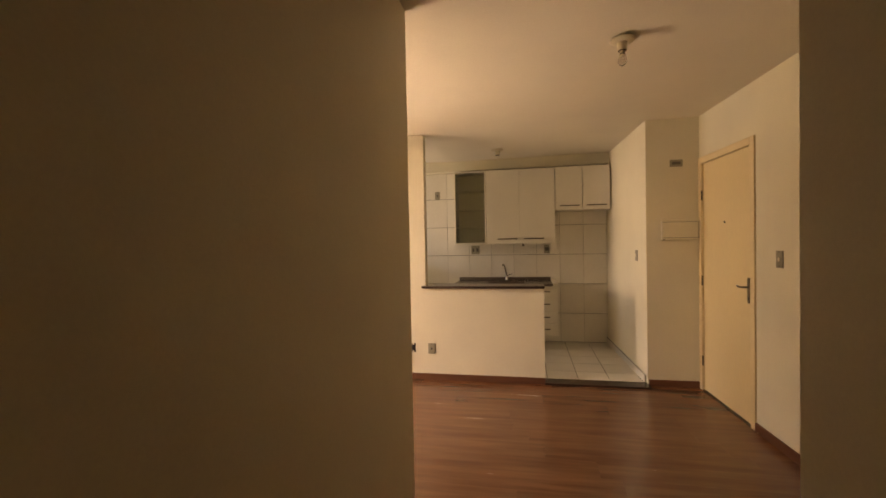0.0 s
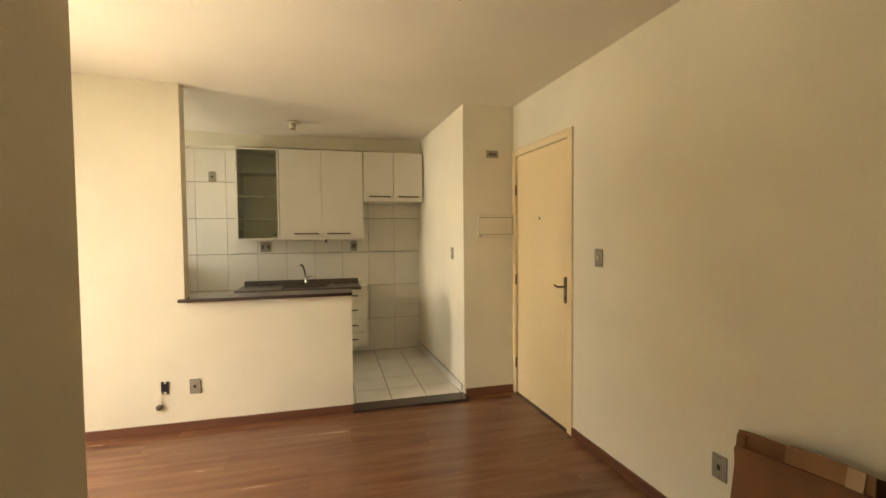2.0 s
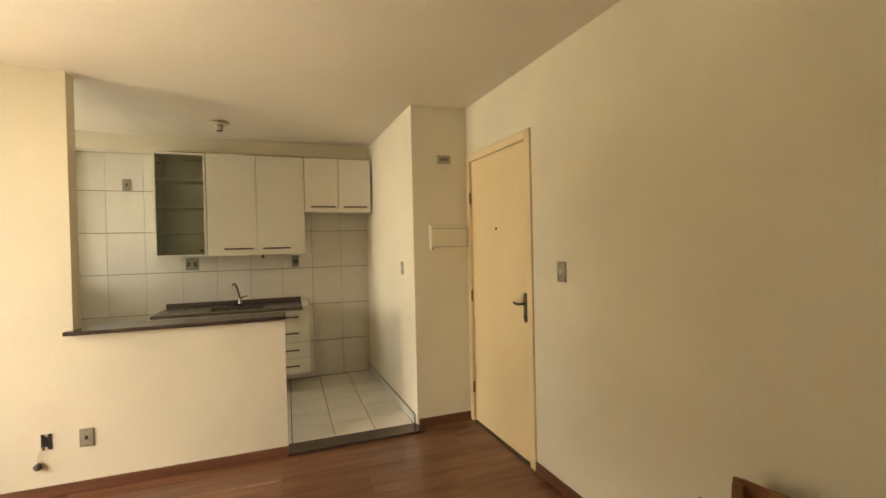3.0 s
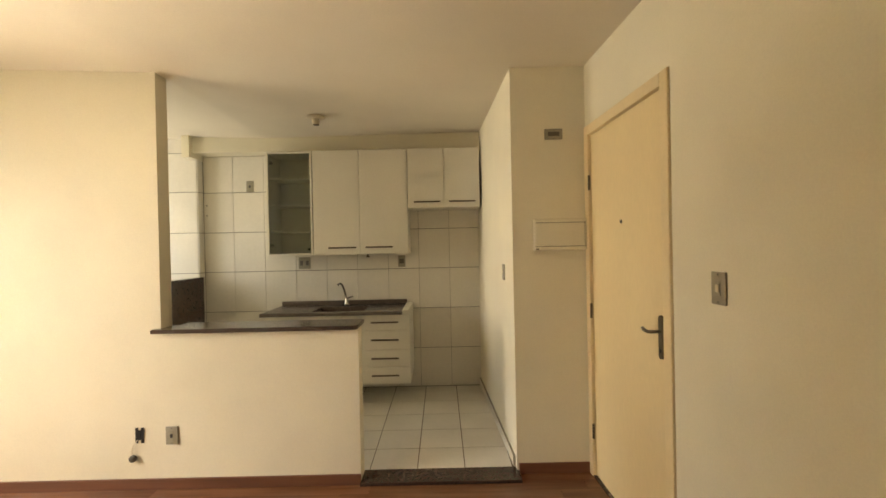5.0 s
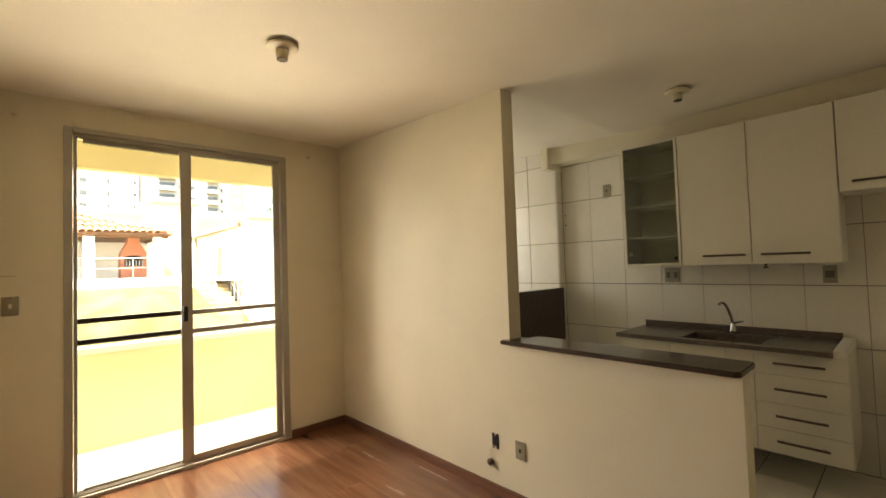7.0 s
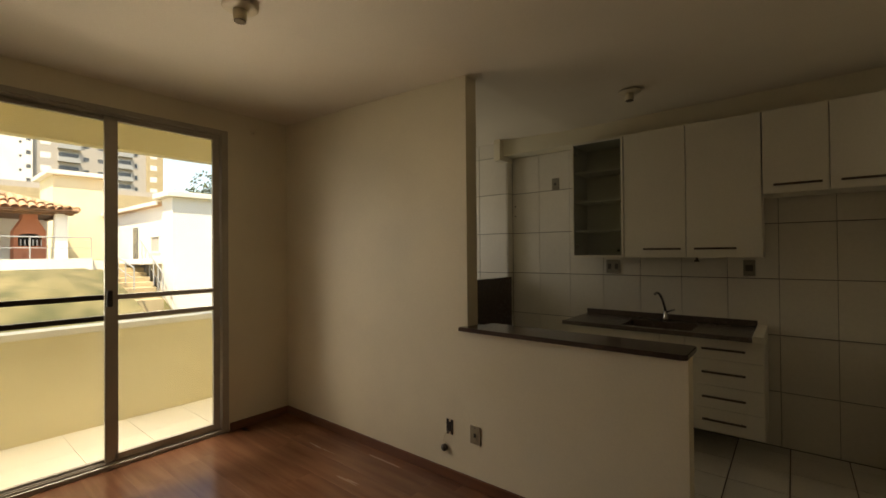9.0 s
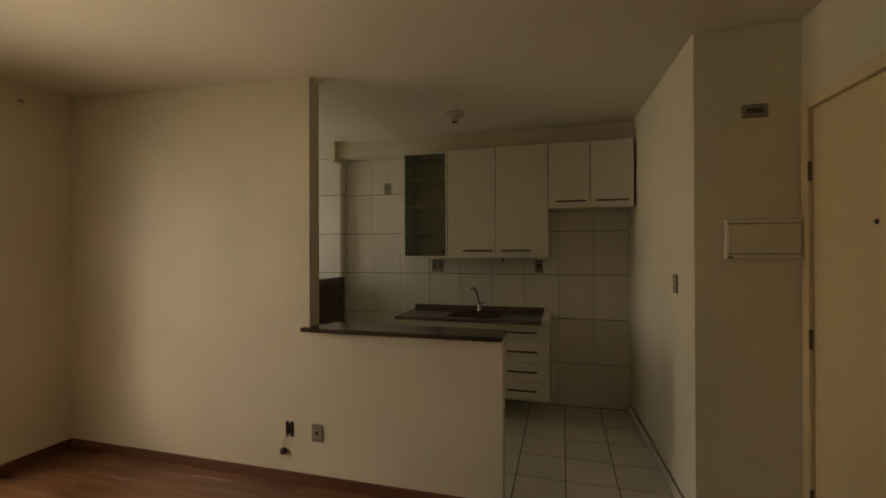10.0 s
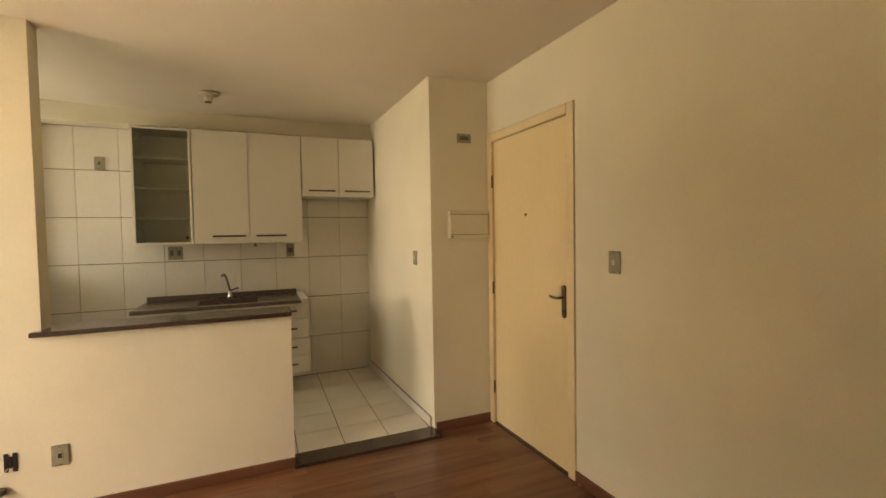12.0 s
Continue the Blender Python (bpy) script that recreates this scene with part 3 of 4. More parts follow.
plate("light_switch", "grey light switch beside the balcony door", (WEST, 3.844, 1.274), "e", 0.075, 0.115, "switch")
plate("wall_socket", "grey socket high on the kitchen tiles", (-0.272, BACK - 0.010, 2.075), "s", 0.073, 0.115, "socket")
plate("wall_socket", "grey double socket on the tiles under the cabinet", (0.262, BACK - 0.010, 1.290), "s", 0.118, 0.118, "double")
plate("wall_socket", "grey socket on the tiles beside the drawers", (1.247, BACK - 0.010, 1.290), "s", 0.073, 0.118, "dark")
plate("bell_box", "grey doorbell plate high on the pillar", (2.366, 6.16, 2.116), "s", 0.112, 0.066, "dark")

structure("trim_scratch", boxes((WEST, WEST + 0.0012, 3.79, 3.87, 1.452, 1.456)), MARK, "thin grey scratch on the wall paint", "scratch")

for z in (1.89, 1.79):
    c = thing("wall_plug", (-0.715, BACK - 0.010, z), "small dark screw hole in the kitchen tiles", "screw hole", "screw holes in the tiles")
    part("plug", lathe([(0.007, 0.0), (0.007, -0.003), (0.003, -0.004)], (-0.715, BACK - 0.010, z), "y", 12), PLATEDARK, c)

# open box in the wall with a loose cable
o = thing("open_wall_box", (-0.195, NORTH, 0.325), "open black wall box without cover", "wall box")
part("box", boxes((-0.220, -0.204, NORTH - 0.005, NORTH - 0.0005, 0.280, 0.372), (-0.186, -0.170, NORTH - 0.005, NORTH - 0.0005, 0.280, 0.372),
                  (-0.204, -0.186, NORTH - 0.004, NORTH - 0.0005, 0.298, 0.356), (-0.201, -0.189, NORTH - 0.008, NORTH - 0.004, 0.315, 0.342)), BLACK, o)
part("screw", lathe([(0.009, -0.001), (0.009, -0.004)], (-0.195, NORTH, 0.286), "y", 12), IVORY, o, "pale screw")
part("cable", tube([(-0.205, NORTH - 0.004, 0.30), (-0.225, NORTH - 0.012, 0.275), (-0.238, NORTH - 0.014, 0.24), (-0.236, NORTH - 0.012, 0.205)], 0.0022, 8), IVORY, o, "thin pale cable")
part("connector", lathe([(0.010, 0.002), (0.020, -0.004), (0.021, -0.022), (0.012, -0.032), (0.006, -0.034)], (-0.232, NORTH, 0.19), "y", 16), PLATEDARK, o, "small dark metal socket")

# fuse box on the pillar
fb = thing("fuse_box", (2.385, 6.16, 1.40), "cream painted fuse box cover on the pillar", "fuse box")
part("frame", box(2.228, 2.553, 6.124, 6.1605, 1.392, 1.588, bevel=0.006), PAINT, fb)
# solid grey strips laid on the frame imitate the shade along the cover's seams
part("shade_strip", boxes((2.235, 2.546, 6.1225, 6.1238, 1.414, 1.419), (2.235, 2.546, 6.1225, 6.1238, 1.561, 1.566), (2.539, 2.543, 6.1225, 6.1238, 1.419, 1.561)), PLATE, fb, "grey strips standing in for shade round the cover")
part("cover", box(2.236, 2.538, 6.117, 6.1235, 1.420, 1.560, bevel=0.003), PAINT, fb)
part("latch", box(2.236, 2.256, 6.120, 6.1238, 1.397, 1.405), PLATEDARK, fb)


# ---- ceiling lamp holders ----
def lamp_holder(at, label, bulb, k):
    c = thing("ceiling_lamp_holder", at, label, "ceiling lamp", "ceiling lamp holders")

    def turned(rows):
        return lathe([(rad * k, h * (0.5 + 0.5 * k)) for rad, h in rows], at, "z", 28)

    part("rose", turned([(0.074, 0), (0.078, -0.004), (0.078, -0.009), (0.070, -0.014), (0.030, -0.020)]), IVORY, c, smooth=True)
    part("socket", turned([(0.031, -0.018), (0.030, -0.044), (0.028, -0.060), (0.026, -0.066)]), IVORY, c, smooth=True)
    part("ring", turned([(0.0265, -0.0662), (0.0265, -0.070), (0.02, -0.071)]), BRONZE, c, "dark metal ring")
    if bulb:
        part("bulb_cap", turned([(0.0150, -0.071), (0.0150, -0.082), (0.018, -0.086)]), IVORY, c)
        part("bulb", turned([(0.018, -0.086), (0.024, -0.102), (0.029, -0.120), (0.028, -0.136), (0.020, -0.150), (0.008, -0.157)]), BULBGLASS, c, "clear unlit glass bulb", True)


lamp_holder((1.510, 4.275, TOP), "ivory ceiling lamp holder with clear bulb", True, 0.85)
lamp_holder((-0.377, 4.839, TOP), "ivory ceiling lamp holder without bulb", False, 0.95)
lamp_holder((0.646, 7.016, TOP), "small ivory kitchen ceiling lamp holder", False, 0.95)

# curtain rail fixings over the balcony door
for y in (3.86, 4.15, 5.76):
    c = thing("curtain_hook", (WEST, y, 2.45), "small painted hook over the balcony door", "hook", "curtain hooks")
    part("stub", lathe([(0.018, 0), (0.018, 0.006), (0.008, 0.008), (0.008, 0.03), (0.014, 0.032), (0.014, 0.04)], (WEST, y, 2.45), "x", 14), PAINT, c)


# ---- flattened cardboard leaning on the wall ----
def carton():
    k = thing("cardboard_box", (2.45, 3.4, 0), "flattened brown cardboard box leaning on the wall", "cardboard box")

    def sheet(name, outline, x_low, x_top, thick, mat, label=""):
        bm = bmesh.new()
        rows = [[], []]
        for y, z in outline:
            x = x_low + (x_top - x_low) * z / 0.75
            rows[0].append(bm.verts.new((x, y, z)))
            rows[1].append(bm.verts.new((x + thick, y, z)))
        n = len(outline)
        bm.faces.new(rows[0]), bm.faces.new(rows[1])
        for i in range(n):
            bm.faces.new((rows[0][i], rows[0][(i + 1) % n], rows[1][(i + 1) % n], rows[1][i]))
        return part(name, bm, mat, k, label)

    sheet("back_panel", [(3.90, 0), (3.915, 0.33), (3.918, 0.640), (3.88, 0.648), (3.66, 0.668), (3.30, 0.705), (2.78, 0.76), (2.78, 0)], 2.45, 2.56, 0.006, CARD)
    sheet("inner_flap", [(3.895, 0.50), (3.902, 0.636), (3.865, 0.640), (3.86, 0.50)], 2.42, 2.535, 0.005, CARD)
    sheet("flap", [(3.715, 0.56), (3.715, 0.672), (3.70, 0.682), (3.54, 0.700), (3.46, 0.702), (3.45, 0.57)], 2.42, 2.530, 0.005, CARDLIGHT, "paler folded flap")
    sheet("second_flap", [(3.41, 0.58), (3.41, 0.690), (3.37, 0.712), (2.95, 0.75), (2.95, 0.60)], 2.42, 2.528, 0.005, CARDLIGHT)
    sheet("front_panel", [(3.78, 0), (3.82, 0.25), (3.86, 0.43), (3.894, 0.585), (3.889, 0.597), (3.81, 0.609), (3.73, 0.616), (3.58, 0.635), (3.30, 0.665), (2.80, 0.72), (2.80, 0)],
          2.40, 2.52, 0.006, CARD)
    sheet("tape", [(3.525, 0.60), (3.525, 0.703), (3.478, 0.706), (3.478, 0.60)], 2.395, 2.522, 0.003, TAPE, "shiny packing tape")


carton()


# ---- outside ----
def ground_height(x, y=0.0):
    a = min(1, max(0, (-5.0 - x) / 7.0)) if y < 6.9 else min(1, max(0, (-11.0 - x) / 5.0))
    b_ = min(1, max(0, (-24.0 - x) / 20.0))
    return -0.45 + 1.55 * (a * a * (3 - 2 * a)) + 3.0 * b_


bm = bmesh.new()
xs = [3000, 300, 60, 10, -3.0] + [-4 - 0.5 * i for i in range(20)] + [-15, -18, -21, -24, -27, -30, -34, -38, -44, -60, -120, -400, -3000]
ys = [-3000, -300, -60, -20, -8] + [-4 + 0.5 * i for i in range(22)] + [6.85, 7.0] + [7.5 + i for i in range(13)] + [26, 40, 80, 300, 3000]
grid = [[bm.verts.new((x, y, ground_height(x, y) + (noise.noise((x * 0.6, y * 0.6, 0)) * 0.20 if -12.9 < x < -5 and y < 6.9 else 0))) for y in ys] for x in xs]
for i in range(len(xs) - 1):
    for j in range(len(ys) - 1):
        bm.faces.new((grid[i][j], grid[i][j + 1], grid[i + 1][j + 1], grid[i + 1][j]))
structure("ground", bm, GRASS, "dry grass slope rising from the balcony", "ground")
structure("retaining_wall", boxes((-13.2, -13.0, -6, 7.0, 0.3, 1.36)), WHITEWALL, "low cream retaining wall above the lawn", "wall")
structure("terrace", boxes((-22, -13.2, -6, 7.3, 0.2, 1.30)), CAP, "pale paved barbecue terrace", "pavement")


def barbecue_hut():
    h = thing("barbecue_hut", (-15.5, 4.6, 1.3), "open barbecue shelter with terracotta tile roof", "shelter")
    for x, y in ((-15.2, 6.72), (-15.2, 2.6), (-18.4, 6.72), (-18.4, 2.6), (-15.2, 4.95)):
        part("post", box(x - 0.14, x + 0.14, y - 0.14, y + 0.14, 1.3, 2.66, bevel=0.01), WHITEWALL, h)
    part("back_wall", boxes((-18.5, -18.3, 2.4, 6.9, 1.3, 2.66)), WHITEWALL, h)
    for y in (2.5, 6.85):
        part("beam", box(-18.7, -14.9, y - 0.06, y + 0.06, 2.62, 2.74), WOODBEAM, h)
    part("eave_beam", box(-15.28, -15.1, 2.2, 7.0, 2.62, 2.74), WOODBEAM, h)
    bm = bmesh.new()
    ridge_y, ridge_z, eave = 4.5, 3.55, 2.72
    apex0, apex1 = Vector((-16.6, 4.5, 3.55)), Vector((-17.0, 4.5, 3.55))
    c = [Vector((-14.7, 1.9, eave)), Vector((-14.7, 7.1, eave)), Vector((-18.9, 7.1, eave)), Vector((-18.9, 1.9, eave))]
    roof = part("roof", prism([(-14.75, 1.95), (-14.75, 7.05), (-18.85, 7.05), (-18.85, 1.95)], "z", eave - 0.04, eave), WOODBEAM, h, "dark timber roof deck")
    # hipped roof: rows of half-round tiles running from eave to ridge
    bm = bmesh.new()
    def tile_run(p, q_, r=0.085):
        d = (q_ - p)
        n = max(2, int(d.length / 0.4))
        side = d.cross(Vector((0, 0, 1))).normalized()
        up = side.cross(d).normalized()
        for i in range(n):
            a0, a1 = p + d * (i / n), p + d * ((i + 1.12) / n)
            ring = []
            for base, rr, lift in ((a0, r * 1.1, 0.03), (a1, r * 0.85, 0.0)):
                ring.append([bm.verts.new(base + side * rr * math.cos(k * math.pi / 5) + up * (rr * math.sin(k * math.pi / 5) + lift)) for k in range(6)])
            for k in range(5):
                bm.faces.new((ring[0][k], ring[0][k + 1], ring[1][k + 1], ring[1][k]))
    for i in range(28):
        y = 2.0 + i * (5.0 / 27)
        f_ = 1 - abs(y - 4.5) / 2.6
        top = Vector((-14.7 - 1.9 * f_, y, eave + 0.83 * f_))
        tile_run(Vector((-14.7, y, eave)), top)
    for i in range(22):
        x = -14.8 - i * (4.0 / 21)
        f_ = min(1, (1 - abs(x + 16.8) / 2.1) * 1.1)
        if f_ > 0.1:
            tile_run(Vector((x, 7.1, eave)), Vector((x, 7.1 - 2.6 * f_, eave + 0.83 * f_)))
    tagged(part("roof_tiles", bm, TERRACOTTA, roof, "sunlit terracotta tiles"), kind="stuff")
    bm = bmesh.new()
    v = [bm.verts.new(p) for p in (*c, apex0, apex1)]
    for f_ in ((0, 1, 4), (1, 2, 5, 4), (2, 3, 5), (3, 0, 4, 5)):
        bm.faces.new([v[k] for k in f_])
    part("roof_skin", bm, TERRACOTTA, roof)
    return h


def barbecue():
    g = thing("brick_barbecue", (-16.0, 6.17, 1.3), "red brick barbecue with arched firebox", "barbecue")
    part("body", boxes((-16.7, -16.0, 5.82, 6.52, 1.30, 1.72), (-16.7, -16.0, 5.82, 5.91, 1.72, 2.18), (-16.7, -16.0, 6.43, 6.52, 1.72, 2.18),
                       (-16.7, -16.55, 5.91, 6.43, 1.72, 2.18), (-16.7, -15.97, 5.79, 6.55, 1.68, 1.73)), BRICKRED, g)
    arch = [(5.91, 2.18), (5.91, 2.0)] + [(6.17 - 0.26 * math.cos(a * math.pi / 10), 2.0 + 0.10 * math.sin(a * math.pi / 10)) for a in range(11)] + [(6.43, 2.0), (6.43, 2.18)]
    part("arch", prism(arch, "x", -16.12, -16.0), BRICKRED, g)
    part("firebox", boxes((-16.55, -16.54, 5.91, 6.43, 1.73, 2.18)), SOOT, g, "sooty firebox")
    part("hood", prism([(5.82, 2.18), (6.52, 2.18), (6.34, 2.52), (6.32, 2.9), (6.02, 2.9), (6.00, 2.52)], "x", -16.65, -16.0), BRICKRED, g)
    for k in range(6):
        y = 5.95 + k * 0.088
        part("grate_bar", box(-15.99, -15.97, y, y + 0.03, 1.74, 1.92), RAIL, g)


barbecue_hut()
barbecue()


def railing(p, q_, height, count, label):
    r = thing("railing", p, label, "railing")
    p, q_ = Vector(p), Vector(q_)
    up = Vector((0, 0, height))
    for i in range(count):
        a = p + (q_ - p) * (i / (count - 1))
        part("post", tube([a, a + up], 0.014, 8), RAIL, r)
    part("handrail", tube([p + up, q_ + up], 0.018, 8), RAIL, r)
    part("mid_rail", tube([p + up * 0.5, q_ + up * 0.5], 0.010, 8), RAIL, r)


railing((-13.15, 1.0, 1.36), (-13.15, 7.0, 1.36), 0.55, 6, "thin grey railing on the retaining wall")
railing((-13.0, 7.25, 1.1), (-10.0, 7.1, 0.65), 0.5, 5, "grey railing along the garden steps")
railing((-15.6, 8.78, 1.25), (-11.5, 8.16, 0.2), 0.75, 7, "grey railing beside the building")


steps = thing("garden_steps", (-13.6, 7.9, 0.2), "tan concrete garden steps beside the building", "steps")
for i in range(9):
    f_ = i / 9
    x_, z_ = -11.4 - 4.4 * f_, 0.28 + 1.15 * f_
    part("step", box(x_ - 0.50, x_, 7.05 + 0.55 * f_, 8.15 + 0.62 * f_, -0.3, z_, bevel=0.01), TANSTONE, steps)


def house(name, label, x0, x1, y0, y1, z0, z1, wall, windows, cap_mat, doors=()):
    """A block of rendered walls with windows on its face towards the balcony; windows are (y, z, width, height)."""
    h = thing(name, (x1, (y0 + y1) / 2, z0), label, "building")
    w_ = part("wall", boxes((x0, x1, y0, y1, z0, z1)), wall, h)
    part("roof", box(x0 - 0.2, x1 + 0.2, y0 - 0.2, y1 + 0.2, z1, z1 + 0.16, bevel=0.02), cap_mat, h)
    for y, z, ww, hh in windows:
        wd = part("window", boxes((x1, x1 + 0.05, y, y + ww, z, z + 0.06), (x1, x1 + 0.05, y, y + ww, z + hh - 0.06, z + hh),
                                  (x1, x1 + 0.05, y, y + 0.06, z + 0.06, z + hh - 0.06), (x1, x1 + 0.05, y + ww - 0.06, y + ww, z + 0.06, z + hh - 0.06)), CAP, h)
        part("pane", box(x1 + 0.004, x1 + 0.02, y + 0.06, y + ww - 0.06, z + 0.06, z + hh - 0.06), DARKPANE, wd)
    for y, z, ww, hh in doors:
        part("door", box(x1, x1 + 0.03, y, y + ww, z, z + hh), GREYWALL, h)
    return h


house("stair_tower", "cream rendered tower behind the shelter", -21.5, -19.0, 7.15, 8.7, 1.0, 4.35, STUCCO, [], CAP)


def long_house():
    """White garden building whose long side runs away from the balcony, with a taller block at its near end."""
    h = thing("garden_building", (-17.5, 8.75, 0.0), "long low white garden building with pale tiled roof edge", "building")
    part("wall", boxes((-22.7, -13.25, 8.75, 14.0, -0.3, 2.92)), WHITEWALL, h)
    part("roof", prism([(8.60, 2.92), (8.60, 3.02), (11.4, 3.42), (14.2, 3.02), (14.2, 2.92)], "x", -22.9, -13.21), TERRACOTTA, h, "low terracotta roof")
    part("gutter", box(-22.9, -13.22, 8.52, 8.597, 2.93, 3.05, bevel=0.01), CAP, h, "pale gutter")
    part("door", box(-15.98, -15.52, 8.72, 8.749, 1.31, 2.36), DARKPANE, h, "dark narrow door")
    part("door", box(-18.6, -17.9, 8.72, 8.749, 1.31, 2.36), CAP, h, "pale door")
    wd = part("window", boxes((-14.30, -13.45, 8.70, 8.749, 1.50, 1.55), (-14.30, -13.45, 8.70, 8.749, 1.99, 2.04), (-14.30, -14.25, 8.70, 8.749, 1.55, 1.99),
                              (-13.50, -13.45, 8.70, 8.749, 1.55, 1.99)), CAP, h)
    part("pane", box(-14.25, -13.50, 8.735, 8.745, 1.55, 1.99), GREYWALL, wd)
    part("landing", box(-16.4, -13.25, 8.15, 8.748, 1.16, 1.30, bevel=0.01), WHITEWALL, h, "white raised landing")


long_house()
house("side_building", "white flat-roofed block at the end of the garden building", -13.2, -12.4, 8.70, 15.5, -0.4, 3.10, WHITEWALL, [], CAP)
structure("bank_wall", boxes((-62, -60, -40, 60, 2.0, 8.6)), TANSTONE, "tan retaining wall below the apartment buildings", "wall")
structure("bank_fence", boxes((-60.9, -60.7, -40, 60, 8.6, 9.3)), GREYWALL, "grey fence on the retaining wall", "fence")

# tall apartment blocks up the hill
STOREYS = [15.1 + 2.72 * k for k in range(6)]
house("apartment_block", "tall white apartment building with small dark windows", -130, -115, -30, 19.2, 3.0, 32.0, WHITEWALL,
      [(y, z + dz, ww, hh) for z in STOREYS for y, dz, ww, hh in ((5.0, 0.6, 0.8, 1.2), (9.0, 0.6, 1.4, 1.2), (13.6, 0.6, 0.6, 1.3), (17.2, 0.2, 0.5, 0.6), (18.2, 0.9, 0.8, 0.9))], CAP)
apt = house("apartment_wing", "grey-beige apartment wing with balconies", -130, -115.6, 19.2, 38.7, 3.0, 32.0, GREYWALL,
            [(y, z + dz, ww, hh) for z in STOREYS for y, dz, ww, hh in ((23.1, 0.55, 3.4, 1.9), (27.1, 0.9, 1.2, 1.1), (29.5, 0.9, 1.2, 1.1), (33.2, 0.55, 2.6, 1.9), (36.3, 0.9, 0.7, 1.1))], CAP)
for z in STOREYS:
    for y0, y1 in ((23.0, 26.6), (33.1, 35.9)):
        part("balcony", boxes((-115.6, -114.6, y0, y1, z + 0.35, z + 0.5), (-114.7, -114.6, y0, y1, z + 0.5, z + 1.35)), RAIL, apt)
    part("shutter", box(-115.6, -115.55, 20.4, 22.0, z + 0.8, z + 2.0), WHITEWALL, apt, "white closed shutter")
end = house("apartment_end", "tan end bay of the apartment building", -130, -115.3, 38.7, 42.1, 3.0, 31.0, TANSTONE, [], CAP)
for z in STOREYS:
    part("shutter", box(-115.3, -115.25, 39.4, 40.8, z + 0.8, z + 2.0), WHITEWALL, end, "white closed shutter")


def tree(x, y, z, height, seed):
    rng = random.Random(seed)
    t_ = thing("tree", (x, y, z), "dense dark green broadleaf tree far off", "tree", "far trees")
    bm = tube([(x, y, z), (x + 0.1, y, z + height * 0.3), (x - 0.1, y + 0.1, z + height * 0.6)], 0.25, 8)
    for k in range(5):
        a = rng.uniform(0, 6.28)
        tube([(x, y, z + height * (0.3 + 0.06 * k)), (x + math.cos(a) * height * 0.25, y + math.sin(a) * height * 0.25, z + height * (0.6 + 0.05 * k))], 0.09, 6, bm)
    part("trunk", bm, BARK, t_)
    bm = bmesh.new()
    for k in range(700):
        d = Vector((rng.gauss(0, 1), rng.gauss(0, 1), rng.gauss(0, 0.8))).normalized() * rng.uniform(0.4, 1) ** 0.6
        lump = 1 + 0.35 * noise.noise(d * 2.2 + Vector((seed, 0, 0)))
        c_ = Vector((x, y, z + height * 0.66)) + d * height * 0.36 * lump
        n_ = Vector((rng.gauss(0, 1), rng.gauss(0, 1), rng.gauss(0, 1))).normalized()
        u_ = n_.orthogonal().normalized()
        w_ = n_.cross(u_)
        r_ = rng.uniform(0.18, 0.42)
        bm.faces.new([bm.verts.new(c_ + u_ * r_ * a_ + w_ * r_ * b_ * 0.6) for a_, b_ in ((-1, 0), (0, -1), (1, 0), (0.1, 1))])
    part("crown", bm, LEAF, t_)


for i in range(9):
    tree(-78 + 4 * (i % 3), 33.5 + 3.0 * i, ground_height(-78) - 0.05, 8.5 + 1.6 * ((i * 7) % 4) * 0.6, i + 1)


# ---- pieces: tiles and planks ----
def piece(name, sx, sy, sz, bevel, mat):
    me = bpy.data.meshes.new(name)
    bm = box(-sx / 2, sx / 2, -sy / 2, sy / 2, -sz / 2, sz / 2, bevel=0)
    if bevel:
        bmesh.ops.bevel(bm, geom=list(bm.edges), offset=bevel, segments=1, affect="EDGES")
    bm.to_mesh(me)
    bm.free()
    me.materials.append(mat)
    return me


made = {}


def lay(name, parent, x0, x1, y0, y1, z0, z1, bevel, mat):
    key = (name, round(x1 - x0, 3), round(y1 - y0, 3), round(z1 - z0, 3))
    if key not in made:
        made[key] = piece(name, x1 - x0, y1 - y0, z1 - z0, bevel, mat)
    ob = new(name, made[key])
    ob.location = ((x0 + x1) / 2, (y0 + y1) / 2, (z0 + z1) / 2)
    ob.parent = parent


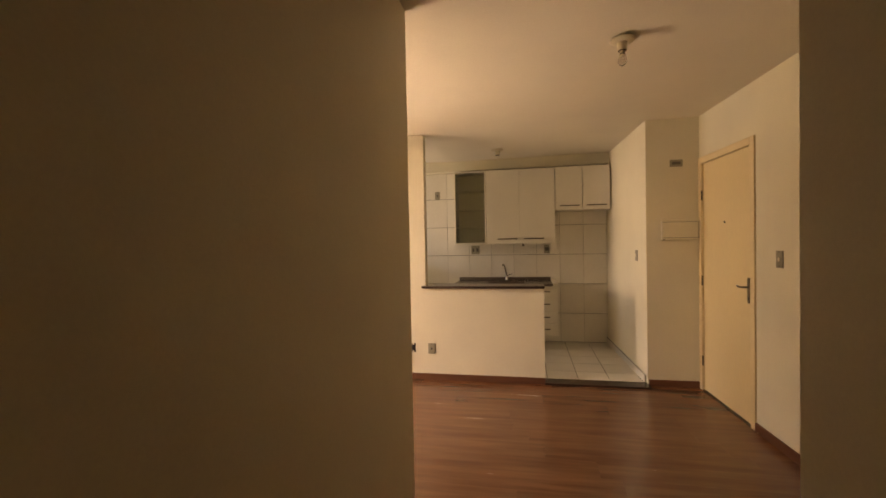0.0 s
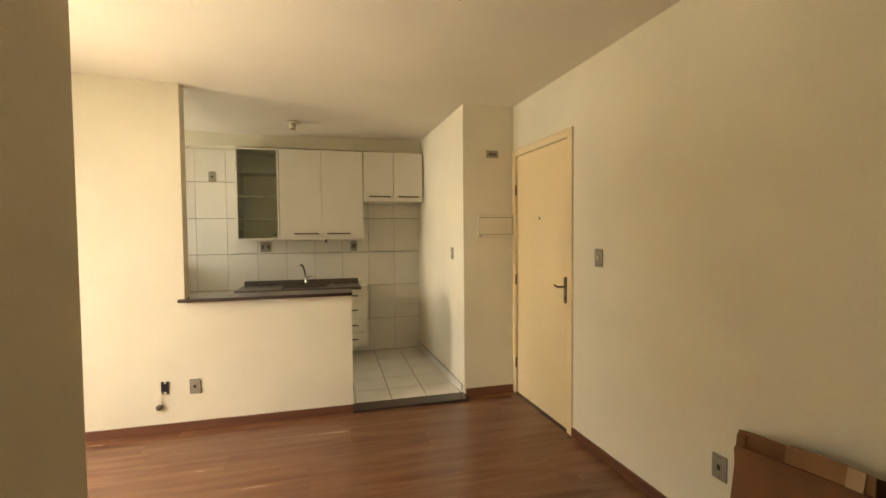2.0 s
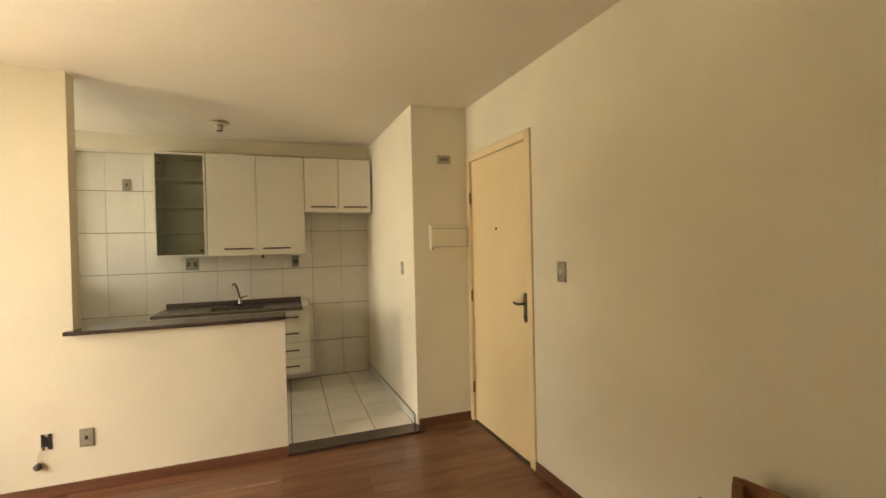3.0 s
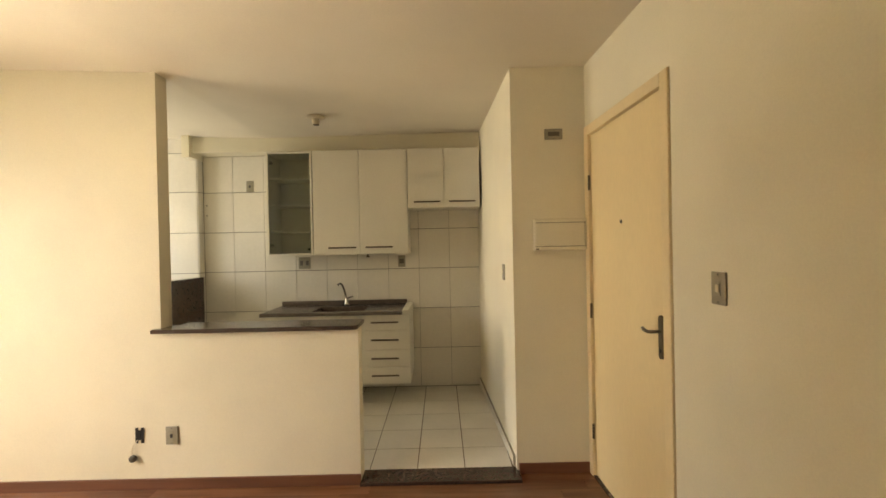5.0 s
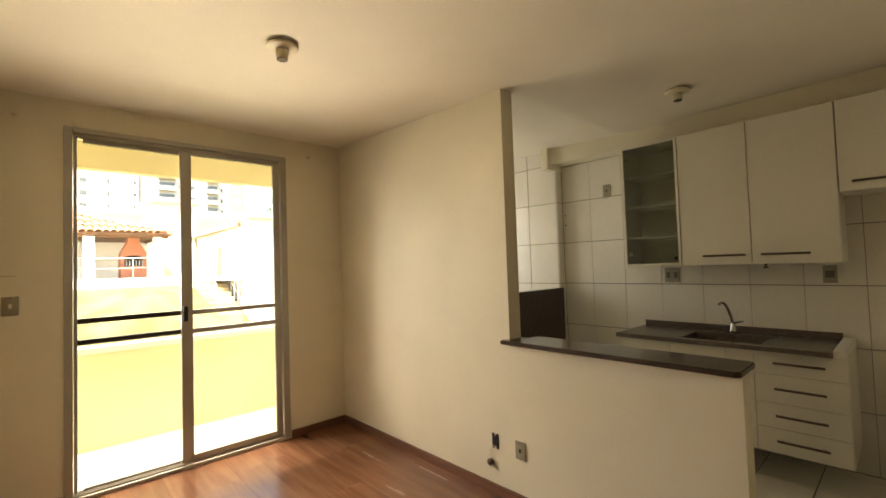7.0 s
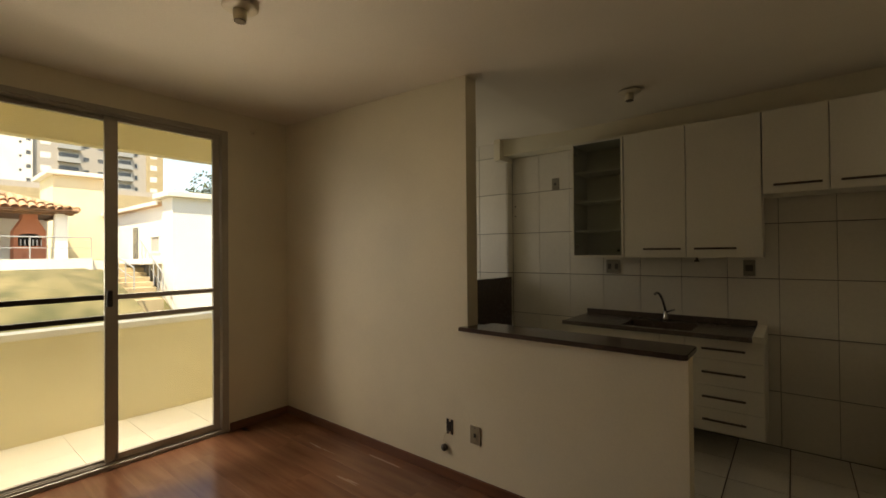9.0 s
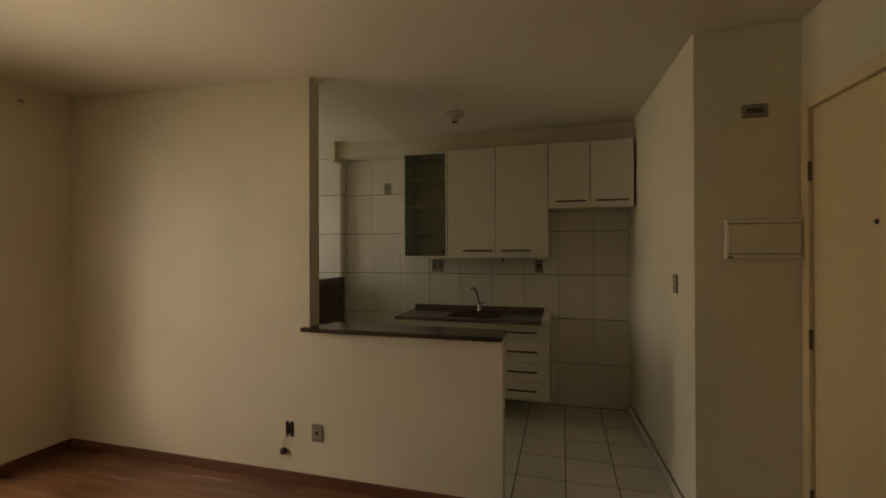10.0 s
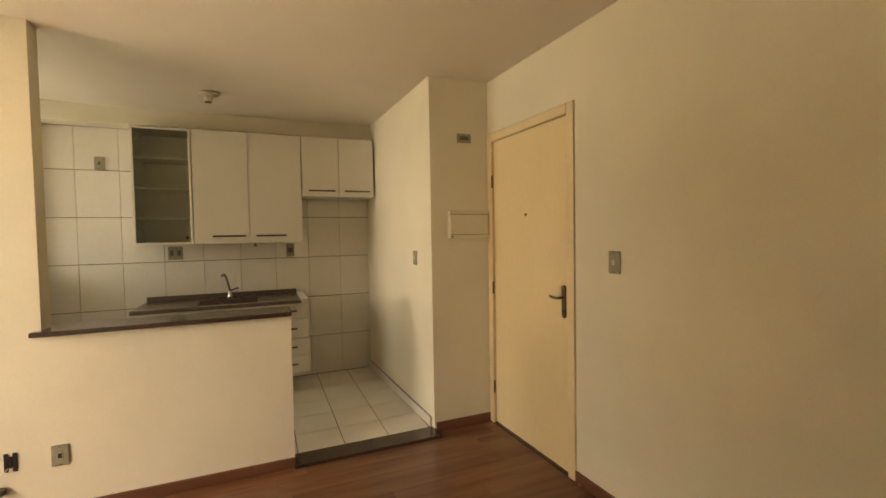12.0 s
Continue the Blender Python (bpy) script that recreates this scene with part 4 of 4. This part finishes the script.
J = 0.0028
cols = [-0.746, -0.447] + [-0.136 + 0.3115 * i for i in range(7)] + [2.044]
zs = [0.013, 0.405, 0.810, 1.214, 1.614, 2.018, 2.384]
for a, b_ in zip(cols, cols[1:]):
    for c, d in zip(zs, zs[1:]):
        lay("tile", wall_back, a + 0.0011, b_ - 0.0011, BACK - 0.010, BACK, c + J, d - J, 0.0012, TILE)
pc = [-2.10, -1.71, -1.40, -1.09, -0.7565]
zp = zs[:-1] + [2.404, 2.560]
for a, b_ in zip(pc, pc[1:]):
    for c, d in zip(zp, zp[1:]):
        lay("tile", wall_pier, a + J, b_ - J, BACK - 0.110, BACK - 0.1, c + J, d - J, 0.0012, TILE)
for c, d in zip(zs, zs[1:]):
    lay("tile", wall_pier, -0.755, -0.747, BACK - 0.108, BACK - 0.012, c + J, d - J, 0.0012, TILE)

fx = [WEST + 0.002] + [1.165 + 0.305 * i for i in range(-10, 4)] + [2.098]
fy = [6.207] + [6.495 + 0.3085 * i for i in range(5)] + [BACK - 0.012]
for a, b_ in zip(fx, fx[1:]):
    for c, d in zip(fy, fy[1:]):
        if b_ - a > 0.02 and d - c > 0.02:
            lay("tile", floor_kitchen, a + 0.0035, b_ - 0.0035, c + 0.0035, d - 0.0035, 0.0, 0.0125, 0.001, FLOORTILE)

for i in range(2):
    for k in range(7):
        a, c = BX + 0.002 + i * 0.475, 3.402 + k * 0.4350
        lay("tile", balcony_floor, a + 0.001, a + 0.474, c + 0.001, c + 0.434, -0.05, -0.034, 0.0008, BALCTILE)

rng = random.Random(4)
W_, L_ = 0.1945, 1.285
row = 0
y = 0.522
while y < 6.06:
    y1 = min(y + W_, 6.074)
    lo, hi = (HALL_W, HALL_E) if y1 < NOOK + 0.05 else (HALL_W, EAST + 0.12) if y1 < SOUTH + 0.05 else (WEST, EAST + 0.08 if y1 < 5.2 else EAST)
    x = lo - rng.uniform(0.1, 1.1)
    while x < hi:
        a, b_ = max(x, lo) + 0.0002, min(x + L_, hi) - 0.0002
        if b_ - a > 0.03:
            lay("plank", floor, a, b_, y + 0.0001, y1 - 0.0001, -0.0115, 0.0, 0.0003, LAMINATE)
        x += L_
    y += W_
lay("plank", floor, 2.1126, EAST - 0.0006, 6.0746, 6.1595, -0.0115, 0.0, 0.0007, LAMINATE)
